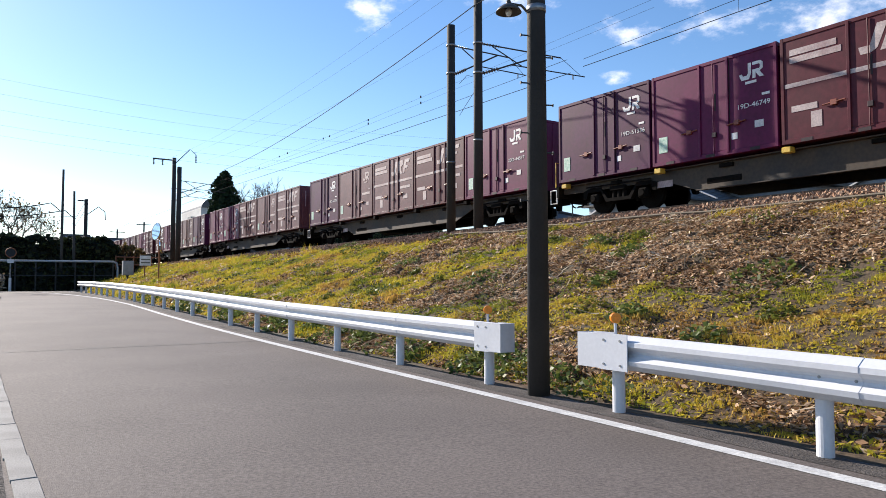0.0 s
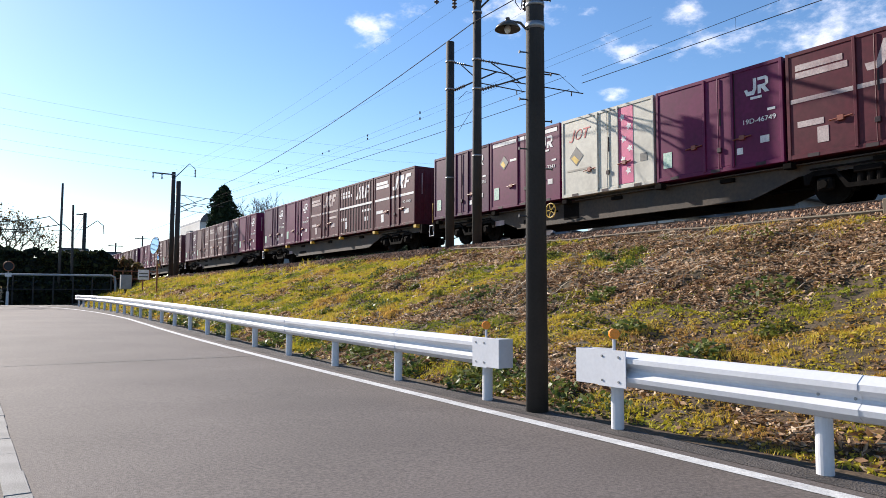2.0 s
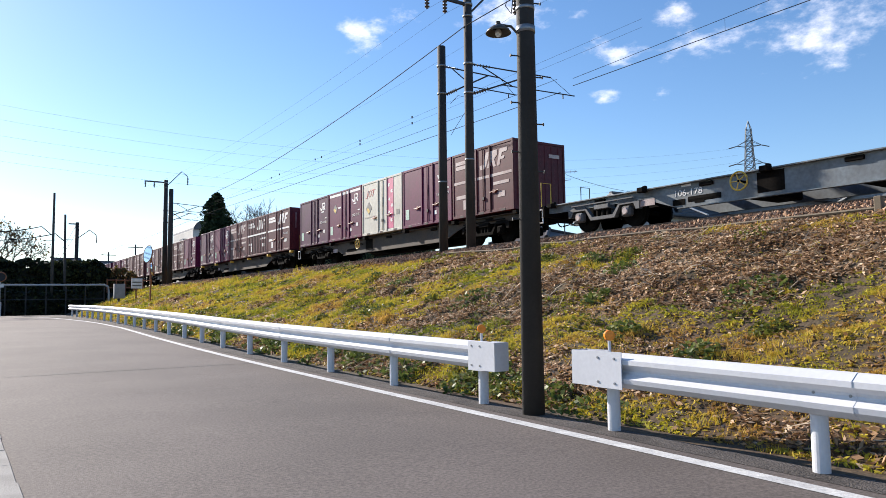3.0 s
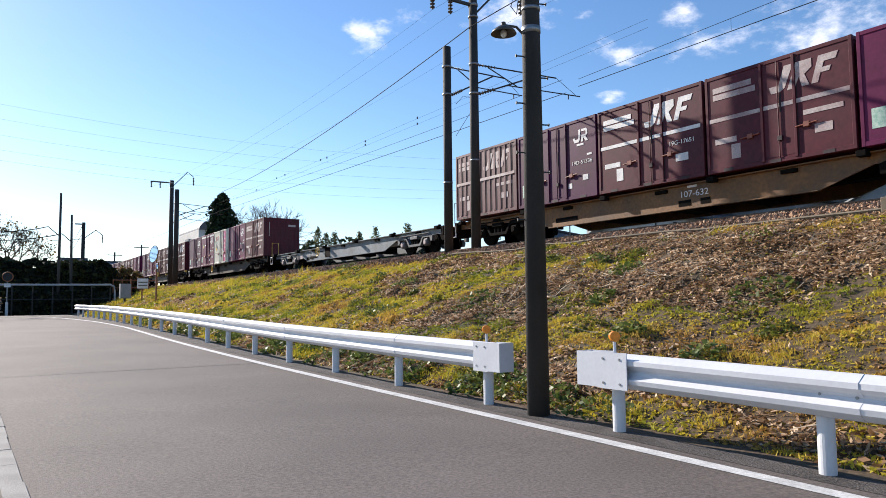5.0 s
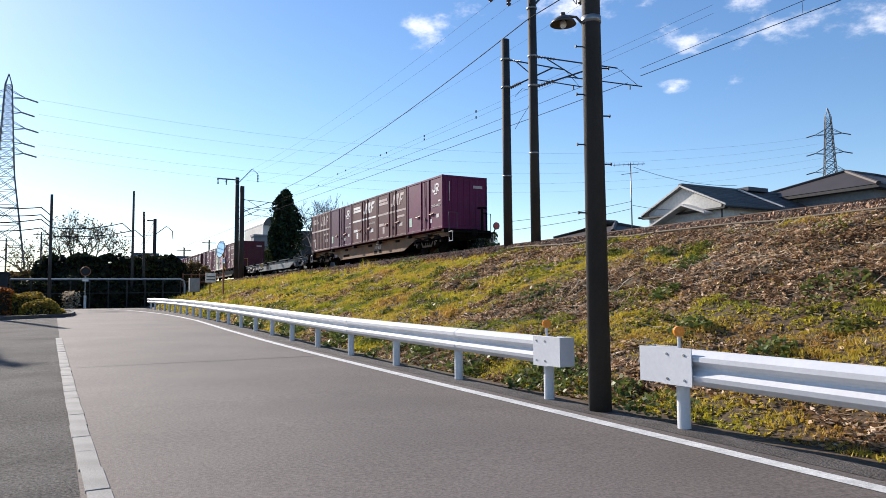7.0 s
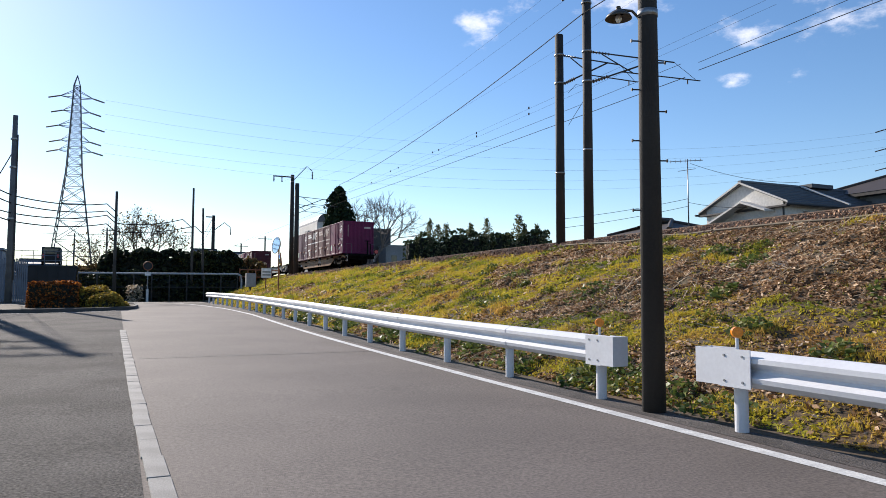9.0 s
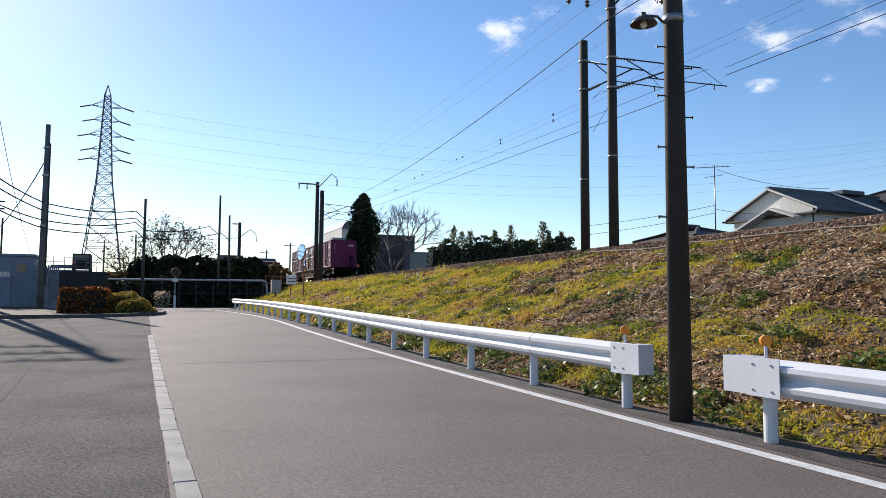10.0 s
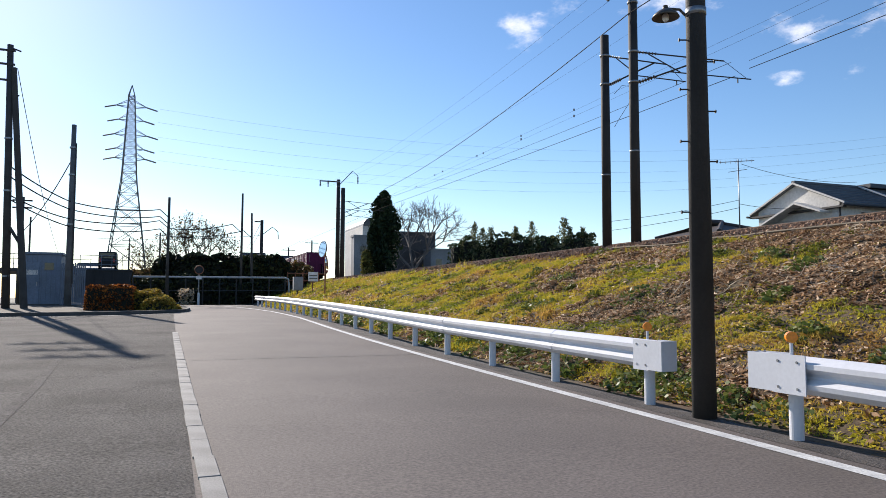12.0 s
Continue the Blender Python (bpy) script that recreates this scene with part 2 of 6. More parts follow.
# ---- ground ----
def grid_sheet(name, xs, ys, height, mat):
    verts = [(x, y, height(x, y)) for y in ys for x in xs]
    nx = len(xs)
    faces = [(j * nx + i, j * nx + i + 1, (j + 1) * nx + i + 1, (j + 1) * nx + i) for j in range(len(ys) - 1) for i in range(nx - 1)]
    return raw(name, verts, faces, mat, smooth=True)


ys_road = [-40 + 2 * i for i in range(52)]


def build_ground():
    g = grid_sheet("ground", [-1500, -300, -60, -20, 0, 20, 40, 100, 400, 1800], [-800, -200, -40, 0, 30, 62, 120, 300, 1000, 2500],
                   lambda x, y: road_z(y) - 0.10 + (0.0 if y < 62 else 0), M["far_ground"])
    tagged(g, "bare winter ground stretching to the horizon", "ground", kind="structure")
    r = grid_sheet("road", [-2, 0.33, 2, 4, 4.6], [y for y in ys_road if y <= 54], lambda x, y: road_z(y), M["asphalt"])
    # the sheet follows the edge of the carriageway
    for v in r.data.vertices:
        if v.co.x > 4.5:
            v.co.x = rail_x(v.co.y) + 0.06
    tagged(r, "grey asphalt road with a worn even surface", "road", kind="structure")
    y = grid_sheet("pavement", [-40, -20, -8, -2, 0.17], [y for y in ys_road if y <= 52], lambda x, y: road_z(y) + 0.003, M["old_asphalt"])
    tagged(y, "older cracked and patched asphalt yard beside the road", "yard", kind="structure")


build_ground()


def build_bank():
    xs = [4.8 + 0.13 * i for i in range(65)] + [13.25, 13.6, 14.1, 14.6, 15.0, 15.5, 16.8, 18.2, 20, 23, 26, 30]
    xs = sorted(set(xs))
    ys = [-30 + 0.5 * i for i in range(60)] + [0.22 * i for i in range(159)] + [35 + 0.8 * i for i in range(40)] + [67 + 4 * i for i in range(60)]
    ob = grid_sheet("embankment", xs, ys, bank_z, M["earth"])
    tagged(ob, "grassy railway embankment in dry winter grass", "embankment", kind="structure")


build_bank()


def build_line():
    t = thing("road_line", "solid white painted edge line, slightly worn", "road marking", kind="structure")
    ys = [-30 + 1.0 * i for i in range(80)]
    verts, faces = [], []
    for y in ys:
        for dx in (-0.072, 0.072):
            verts.append((line_x(y) + dx, y, road_z(y) + 0.004))
    for i in range(len(ys) - 1):
        faces.append((2 * i, 2 * i + 1, 2 * i + 3, 2 * i + 2))
    raw("line", verts, faces, M["line_paint"], t)


build_line()


# ---- guard rail ----
def rail_profile():
    """Corrugated beam in (depth towards the road, height), as a closed outline."""
    front = [(0.0, -0.175), (0.02, -0.165), (0.075, -0.115), (0.085, -0.07), (0.03, -0.025), (0.02, 0.0),
             (0.03, 0.025), (0.085, 0.07), (0.085, 0.115), (0.02, 0.165), (0.0, 0.175)]
    front = [(a, b * 0.86) for a, b in front]
    back = [(a - 0.012, b) for a, b in front[::-1]]
    return front + back


RAIL_H = 0.545


def beam(y0, y1, parent):
    n = max(1, int((y1 - y0) / 2.0))
    prof = rail_profile()
    bm = bmesh.new()
    rings = []
    for i in range(n + 1):
        y = y0 + (y1 - y0) * i / n
        rings.append([bm.verts.new((rail_x(y) - 0.075 - a, y, road_z(y) + RAIL_H + b)) for a, b in prof])
    for p, q in zip(rings, rings[1:]):
        for i in range(len(prof)):
            j = (i + 1) % len(prof)
            bm.faces.new((p[i], p[j], q[j], q[i]))
    bm.faces.new(rings[0])
    bm.faces.new(rings[-1][::-1])
    bmesh.ops.recalc_face_normals(bm, faces=bm.faces[:])
    ob = part("beam", bm, M["rail_white"], parent)
    return ob


def beam_sleeve(y):
    """The short overlap where one beam laps over the next."""
    prof = [(a + 0.004, b * 1.01) for a, b in rail_profile()]
    bm = bmesh.new()
    rings = [[bm.verts.new((rail_x(v) - 0.075 - a, v, road_z(v) + RAIL_H + b)) for a, b in prof] for v in (y - 0.16, y + 0.16)]
    n = len(prof)
    for i in range(n):
        bm.faces.new((rings[0][i], rings[0][(i + 1) % n], rings[1][(i + 1) % n], rings[1][i]))
    bm.faces.new(rings[0])
    bm.faces.new(rings[1][::-1])
    bmesh.ops.recalc_face_normals(bm, faces=bm.faces[:])
    return bm


def bolt_at(y, dz, x, parent):
    part("bolt", a_rod((x, y, road_z(y) + RAIL_H + dz), (x - 0.006, y, road_z(y) + RAIL_H + dz), 0.011, n=8), M["steel"], parent)


def guard_rail(y0, y1, end, label):
    t = thing("guard_rail", label, "guard rail", group="guard rails along the road")
    lo, hi = y0, y1
    ys = []
    y = y0 + 0.40 if end == "near" else y1 - 0.30
    step = 2.0 if end == "near" else -1.84
    while lo < y < hi:
        ys.append(y)
        y += step
    edges = [lo] + [lo + 2.4 + 4.0 * i for i in range(int((hi - lo) / 4))] + [hi]
    if end == "far":
        edges = [lo] + [2.48 - 4.0 * i for i in range(5, -1, -1)] + [hi]
    for a, b in zip(edges, edges[1:]):
        be = beam(a, b, t)
        for dz in ((-0.078, 0.078) if end == "near" else (0.0,)):
            for dy in (-0.12, 0.12):
                bolt_at(b - dy, dz, rail_x(b) - (0.15 if dz else 0.1), be)
        if b < hi:
            part("splice", beam_sleeve(b), M["rail_white"], be)
    for y in ys:
        p = part("post", a_rod((rail_x(y), y, road_z(y) - 0.1), (rail_x(y), y, road_z(y) + RAIL_H + 0.14), 0.057, n=20), M["rail_white"], t, smooth=False)
        part("bracket", a_box(rail_x(y) - 0.075, rail_x(y) - 0.03, y - 0.05, y + 0.05, road_z(y) + RAIL_H - 0.06, road_z(y) + RAIL_H + 0.06, 0.004), M["rail_white"], p)
    # boxed end with a flat plate facing the road
    if end == "near":
        e, s = lo, 1
    else:
        e, s = hi, -1
    x, z = rail_x(e), road_z(e) + RAIL_H
    ln = 0.44 if end == "near" else 0.56
    bm = bmesh.new()
    slab(bm, [(e - s * 0.02, z - 0.15), (e - s * 0.02, z + 0.155), (e + s * ln, z + 0.158), (e + s * ln, z - 0.158), (e + s * ln * 0.45, z - 0.158), (e + s * ln * 0.38, z - 0.15)], "x", x - 0.178, x - 0.168)
    slab(bm, [(x - 0.178, z - 0.15), (x + 0.015, z - 0.15), (x + 0.015, z + 0.155), (x - 0.178, z + 0.155)], "y", e - s * 0.02, e - s * 0.03)
    slab(bm, [(e - s * 0.02, z - 0.15), (e - s * 0.02, z + 0.155), (e + s * 0.25, z + 0.155), (e + s * 0.25, z - 0.15)], "x", x + 0.005, x + 0.015)
    pl = part("end_plate", bm, M["rail_white"], t, "smooth white boxed end plate")
    for dz in (-0.105, 0.105):
        for dy in (ln * 0.52, ln * 0.86):
            bolt_at(e + s * dy, dz, x - 0.178, pl)
    # delineator on a short stem
    yd = e + s * (0.45 if end == "near" else 0.25)
    d = part("delineator", a_rod((x + 0.02, yd, z + 0.1), (x + 0.02, yd, z + 0.25), 0.014, n=10), M["rail_white"], t)
    part("reflector", bmesh_disc((x + 0.02, yd, z + 0.285), 0.047, 0.05), M["orange_lens"], d, "round orange reflector")
    return t


def bmesh_disc(c, r, depth, n=20):
    c = Vector(c)
    d = Vector((-0.5, -0.86, 0)) * depth / 2
    bm = bmesh.new()
    rod(bm, c - d, c + d, r, r, n)
    return bm


guard_rail(5.95 + 0.03, 49.0, "near", "long white steel guard rail with boxed end beside the road")
guard_rail(-20.0, 4.765, "far", "white steel guard rail with boxed end beside the pole")


# ---- poles ----
def pole_thing(name, label, x, y, z0, z1, r0, r1, mat=None, group="", lean=(0, 0)):
    t = thing(name, label, "pole", group=group)
    part("shaft", a_rod((x, y, z0 - 0.3), (x + lean[0], y + lean[1], z1), r0, r1, 28), mat or M["backlit_concrete"], t, smooth=True)
    return t


def band(t, x, y, z, r, h=0.05):
    part("band", a_rod((x, y, z - h / 2), (x, y, z + h / 2), r, n=24), M["steel"], t, smooth=True)


def insulator(t, p, q, r=0.06, n=5):
    """A ribbed porcelain insulator from p to q."""
    p, q = Vector(p), Vector(q)
    m = Matrix.Translation(p) @ (q - p).to_track_quat("Z", "Y").to_matrix().to_4x4()
    ln = (q - p).length
    prof = [(0.0, 0.45)]
    for i in range(n):
        c = (i + 0.5) / n
        prof += [(c - 0.22 / n, 0.45), (c - 0.12 / n, 1.0), (c + 0.12 / n, 0.85), (c + 0.22 / n, 0.45)]
    prof.append((1.0, 0.45))
    bm = bmesh.new()
    rings = [[bm.verts.new(m @ Vector((r * k * math.cos(a * math.tau / 10), r * k * math.sin(a * math.tau / 10), ln * h))) for a in range(10)] for h, k in prof]
    for u, v in zip(rings, rings[1:]):
        for a in range(10):
            bm.faces.new((u[a], u[(a + 1) % 10], v[(a + 1) % 10], v[a]))
    bm.faces.new(rings[0][::-1])
    bm.faces.new(rings[-1])
    part("insulator", bm, M["porcelain"], t)


M["porcelain"] = material("porcelain", (0.10, 0.075, 0.06), 0.3, scale=12)
M["lamp_metal"] = material("lamp_metal", (0.10, 0.085, 0.07), 0.5, 0.4, scale=10)
M["lamp_inside"] = material("lamp_inside", (0.45, 0.33, 0.22), 0.5, scale=10)
M["bulb"] = material("bulb", (0.85, 0.83, 0.78), 0.2, scale=10, vary=0.05)

poleC = pole_thing("utility_pole", "concrete utility pole with a small street lamp, coloured dark as if backlit", 4.81, 5.53, road_z(5.5), 9.2, 0.116, 0.068)


def dress_pole_c():
    x, y = 4.81, 5.53

    def rad(z):
        return 0.116 + (0.068 - 0.116) * z / 9.2
    right = Vector((0.93, -0.36, 0))
    for i, (z, s) in enumerate([(1.75, 1), (2.05, -1), (2.55, 1), (2.75, -1), (3.05, 1), (3.27, -1), (3.55, 1), (3.77, -1), (4.35, 1), (4.6, -1), (4.9, 1)]):
        if i < 2 and z < 2.0:
            continue
        a = Vector((x, y, z)) + right * s * rad(z) * 0.9
        b = a + right * s * 0.09
        bm = a_rod(a, b, 0.008, n=6)
        rod(bm, b - right * s * 0.012, b, 0.017, n=8)
        part("step_bolt", bm, M["dark_steel"], poleC)
    for z in (4.05, 4.28, 4.40, 4.62):
        band(poleC, x, y, z, rad(z) + 0.006, 0.035 if z > 4.1 else 0.07)
    # lamp on a short bracket, a shallow enamelled shade with a bulb under it
    c = Vector((x, y, 4.02)) - right * 0.30
    lamp = part("lamp_arm", ribbon([Vector((x, y, 4.02)) - right * 0.1, c + right * 0.14 + Vector((0, 0, 0.06)), c + Vector((0, 0, 0.07))], 0.014, 8), M["lamp_metal"], poleC)
    bm = bmesh.new()
    prof = [(0.022, 0.10), (0.03, 0.06), (0.07, 0.045), (0.115, 0.01), (0.135, -0.025), (0.13, -0.025), (0.105, 0.0), (0.06, 0.03)]
    rings = [[bm.verts.new(c + Vector((r * math.cos(a), r * math.sin(a), z))) for a in [k * math.tau / 24 for k in range(24)]] for r, z in prof]
    for p, q in zip(rings, rings[1:]):
        for i in range(24):
            bm.faces.new((p[i], p[(i + 1) % 24], q[(i + 1) % 24], q[i]))
    bm.faces.new(rings[0])
    part("shade", bm, M["lamp_metal"], lamp, "shallow brown enamel lamp shade", smooth=True)
    bm = bmesh.new()
    bmesh.ops.create_uvsphere(bm, u_segments=12, v_segments=8, radius=0.035, matrix=Matrix.Translation(c + Vector((0, 0, -0.02))) @ Matrix.Diagonal((1, 1, 1.3, 1)))
    part("bulb", bm, M["bulb"], lamp, smooth=True)
    # fittings above the lamp
    for dz, s in ((4.5, -1), (4.68, -1), (4.62, 1)):
        p = Vector((x, y, dz)) + right * s * 0.17
        bm = a_rod(Vector((x, y, dz)), p, 0.012, n=6)
        part("bracket", bm, M["dark_steel"], poleC)
        insulator(poleC, p + Vector((0, 0, -0.06)), p + Vector((0, 0, 0.08)), 0.03, 3)
    part("drop_cable", ribbon([(x - 0.16, y + 0.06, 4.45), (x - 0.2, y + 0.08, 4.3), (x - 0.14, y + 0.06, 4.22), (x - 0.12, y + 0.05, 4.4)], 0.006), M["wire"], poleC)
    part("crossarm", a_box(x - 0.8, x + 0.8, y - 0.04, y + 0.04, 8.6, 8.68, 0.005), M["steel"], poleC)


dress_pole_c()

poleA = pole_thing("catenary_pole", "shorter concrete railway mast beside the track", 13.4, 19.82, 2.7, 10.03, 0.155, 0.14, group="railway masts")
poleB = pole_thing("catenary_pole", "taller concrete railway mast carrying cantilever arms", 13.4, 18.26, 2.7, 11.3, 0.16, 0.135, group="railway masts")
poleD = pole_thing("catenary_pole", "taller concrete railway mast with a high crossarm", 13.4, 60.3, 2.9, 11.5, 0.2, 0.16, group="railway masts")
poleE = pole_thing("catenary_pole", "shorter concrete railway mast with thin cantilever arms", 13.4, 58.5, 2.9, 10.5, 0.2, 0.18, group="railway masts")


def cantilever(t, y, z, k=1.0):
    """Hinged arms that hold the wire over the track; z is the height of the upper hinge."""
    x, b = 13.4 + 0.15, -0.36
    up0, up1 = (x, y, z), (x + 2.55 * k, y + b * 2.55 * k, z - 0.26)
    lo0, lo1 = (x, y, z - 0.97), (x + 2.0 * k, y + b * 2.0 * k, z - 0.2)
    insulator(t, up0, Vector(up0).lerp(Vector(up1), 0.22), 0.05, 6)
    insulator(t, lo0, Vector(lo0).lerp(Vector(lo1), 0.25), 0.065, 6)
    part("cantilever_arm", a_rod(up0, up1, 0.024), M["dark_steel"], t)
    part("cantilever_arm", a_rod(lo0, lo1, 0.027), M["dark_steel"], t)
    part("steady_arm", a_rod((x + 0.9 * k, y + b * 0.9 * k, z - 0.62), (x + 3.35 * k, y + b * 3.35 * k, z - 0.84), 0.02), M["dark_steel"], t)
    part("brace", a_rod((x + 0.3 * k, y + b * 0.3 * k, z - 0.06), (x + 1.25 * k, y + b * 1.25 * k, z - 0.64), 0.02), M["dark_steel"], t)
    part("stay_wire", a_rod(up1, (x + 3.2 * k, y + b * 3.2 * k, z - 0.8), 0.008, n=5), M["wire"], t)
    part("clamp", a_rod((x + 2.95 * k, y + b * 2.95 * k, z - 0.8), (x + 2.95 * k, y + b * 2.95 * k, z - 0.96), 0.02), M["dark_steel"], t)
    for zz in (z, z - 0.97):
        band(t, 13.4, y + 0.05, zz, 0.165 if y < 30 else 0.2, 0.06)


cantilever(poleB, 18.2, 8.96)
cantilever(poleA, 19.77, 9.33, 0.72)
band(poleB, 13.4, 18.26, 5.8, 0.158)
band(poleA, 13.4, 19.82, 5.3, 0.158)
cantilever(poleE, 58.5, 9.4, 0.95)
cantilever(poleD, 60.3, 9.0, 0.8)


def top_arm(t, y, z):
    part("crossarm", a_box(11.75, 13.4, y - 0.04, y + 0.04, z - 0.05, z + 0.05, 0.008), M["dark_steel"], t)
    for x in (11.82, 12.5):
        insulator(t, (x, y, z - 0.05), (x, y, z - 0.48), 0.085, 4)
    part("hook_arm", ribbon([(13.5, y, z - 0.25), (14.55, y - 0.4, z + 0.95), (15.0, y - 0.5, z + 0.55)], 0.035, 6), M["dark_steel"], t)
    insulator(t, (15.0, y - 0.5, z + 0.5), (15.0, y - 0.5, z - 0.15), 0.085, 5)
    band(t, 13.4, y, z, 0.165, 0.08)
    band(t, 13.4, y, z - 0.4, 0.165, 0.05)


top_arm(poleB, 18.26, 10.95)
top_arm(poleD, 60.3, 11.3)
part("jumper_cable", ribbon([(13.6, 19.6, 8.0), (13.85, 19.5, 8.3), (14.1, 19.4, 8.25), (14.05, 19.4, 7.7), (13.75, 19.5, 7.2), (13.6, 19.6, 6.9)], 0.008), M["wire"], poleA)


def wires(label, runs, r=0.011):
    t = thing("overhead_wire", label, "cable", group="overhead wires")
    for p, q, d in runs:
        part("wire", ribbon(sag(p, q, d, 14), r), M["wire"], t)
    return t


cw = wires("taut copper contact wire over the railway track", [((16.85, -24.6, 8.5), (16.85, 17.0, 8.47), 0.05), ((16.75, 17.5, 8.36), (16.85, 58.4, 9.0), 0.05), ((16.85, 58.4, 9.0), (16.85, 100, 9.0), 0.05)], 0.012)
mw = wires("sagging carrier wire above the contact wire", [((16.85, -24.6, 9.5), (16.85, 17.0, 8.72), 0.05), ((16.4, 17.3, 8.70), (16.85, 58.4, 9.7), 0.2)], 0.008)
for y in [-20 + 5.2 * i for i in range(7)]:
    part("dropper", a_rod((16.85, y, 8.48), (16.85, y, 8.72 + (17.0 - y) * 0.0187 - 0.04), 0.005, n=4), M["wire"], mw)
fw = wires("thick feeder cable between railway masts", [((12.9, -24, 10.9), (13.25, 18.26, 10.18), 0.15), ((13.25, 18.26, 10.18), (16.7, 57.5, 10.45), 0.5)], 0.016)
hw = wires("thin high wires between railway masts", [((x, 18.26, 10.45), (x, 60.3, 10.85), 0.7) for x in (11.82, 12.5)] + [((x, -24, 10.9), (x, 18.26, 10.45), 0.6) for x in (11.82, 12.5)] + [((15.0, 17.8, 10.8), (15.0, 59.8, 11.1), 0.7), ((15.0, -24, 10.8), (15.0, 17.8, 10.8), 0.6)], 0.0032)
bw = wires("pair of faint wires with small dark beads", [((16.85, 14.0, z), (16.85, 60.0, z), 0.06) for z in (9.76, 9.5)], 0.004)
for y, z in ((27.4, 9.75), (27.4, 9.47), (32.6, 9.68), (32.6, 9.5), (38.3, 9.70), (37.4, 9.68), (44.0, 9.72), (45.5, 9.72), (49.5, 9.5)):
    part("bead", a_rod((16.85, y, z - 0.05), (16.85, y, z + 0.05), 0.035), M["porcelain"], bw)


# ---- railway track ----
def build_track():
    t = thing("railway_track", "rusty steel rails on concrete sleepers in ballast", "railway track", kind="structure")
    prof = [(-0.06, 0), (0.06, 0), (0.06, 0.015), (0.012, 0.03), (0.012, 0.12), (0.034, 0.13), (0.034, 0.16), (-0.034, 0.16), (-0.034, 0.13), (-0.012, 0.12), (-0.012, 0.03), (-0.06, 0.015)]
    for s in (-1, 1):
        part("rail", a_slab([(TRACK_X + s * 0.5675 + a, RAIL_TOP - 0.16 + b) for a, b in prof], "y", -60, 300), M["rail_steel"], t)
    bm = bmesh.new()
    box(bm, TRACK_X - 1.0, TRACK_X + 1.0, -0.11, 0.11, RAIL_TOP - 0.34, RAIL_TOP - 0.16, 0.01)
    me = finish("sleeper", bm, M["concrete"])
    for i in range(150):
        share("sleeper", me, t, Matrix.Translation((0, -15 + 0.62 * i, 0)))


M["rail_steel"] = material("rail_steel", (0.16, 0.10, 0.07), 0.5, 0.6, scale=6)
build_track()


# ---- freight train ----
# where the tail of the last load stands along the track: it slows gently
RUN = (0.005515, -0.20798, 14.24938, -63.036)


def train_y(t):
    return float(np.polyval(RUN, t))


MOVING, WHEELS = [], []
SPAN, PITCH = 20.36, 3.78
M["wine"] = material("wine", (0.125, 0.009, 0.056), 0.5, spec=0.2, scale=1.3, second=(0.10, 0.009, 0.047), fine=9, fine_vary=0.14)
M["wine_dark"] = material("wine_dark", (0.074, 0.010, 0.052), 0.5, spec=0.2, scale=1.3, second=(0.062, 0.011, 0.036), fine=9, fine_vary=0.14)
M["maroon"] = material("maroon", (0.088, 0.013, 0.022), 0.5, spec=0.2, scale=1.1, second=(0.08, 0.019, 0.025), fine=8, fine_vary=0.18)
M["faded"] = material("faded", (0.135, 0.05, 0.055), 0.48, spec=0.3, scale=1.0, second=(0.105, 0.036, 0.04), fine=7, fine_vary=0.2)
M["cream"] = material("cream", (0.55, 0.53, 0.45), 0.5, scale=1.2, second=(0.45, 0.43, 0.36), fine=8, fine_vary=0.1)
M["cream_mark"] = material("cream_mark", (0.36, 0.33, 0.27), 0.6, scale=4)
M["pink"] = material("pink", (0.62, 0.10, 0.22), 0.5, scale=3)
M["red_mark"] = material("red_mark", (0.50, 0.07, 0.06), 0.5, scale=3)
M["mark_white"] = material("mark_white", (0.80, 0.78, 0.76), 0.6, scale=2.5, vary=0.25, fine=25, fine_vary=0.12)
M["mark_faded_shaded"] = material("mark_faded_shaded", (0.48, 0.40, 0.38), 0.6, scale=2.0, second=(0.30, 0.2, 0.2), fine=25, fine_vary=0.2)
M["plate_green"] = material("plate_green", (0.50, 0.62, 0.52), 0.5, scale=14, second=(0.25, 0.45, 0.35))
M["plate_grey"] = material("plate_grey", (0.16, 0.15, 0.13), 0.5, scale=8)
M["yellow"] = material("yellow", (0.70, 0.46, 0.06), 0.5, scale=5)
M["handle_red"] = material("handle_red", (0.24, 0.06, 0.03), 0.5, scale=5)
M["gap"] = material("gap", (0.03, 0.012, 0.016), 0.7)
M["wagon_blue"] = material("wagon_blue", (0.16, 0.19, 0.21), 0.55, scale=1.5, second=(0.11, 0.12, 0.125), fine=12, fine_vary=0.2)
M["wagon_ochre"] = material("wagon_ochre", (0.20, 0.088, 0.020), 0.6, scale=1.2, second=(0.12, 0.06, 0.022), fine=12, fine_vary=0.25)
M["wagon_brown"] = material("wagon_brown", (0.062, 0.041, 0.024), 0.7, scale=1.2, second=(0.036, 0.028, 0.022), fine=12, fine_vary=0.25)
M["underframe"] = material("underframe", (0.010, 0.0085, 0.0075), 0.9, spec=0.06, scale=3, vary=0.4, fine=20, fine_vary=0.3)
M["bogie_grey"] = material("bogie_grey", (0.095, 0.098, 0.105), 0.6, scale=3, vary=0.4, fine=20, fine_vary=0.25)

FX = -1.2055


def decal(name, outline, mat, parent, x=FX, depth=0.008, label=""):
    """A painted mark on the side that faces the road; outline in (metres to the right, metres up)."""
    return part(name, a_slab([(-a, b) for a, b in outline], "x", x - depth, x - 0.001), mat, parent, label)


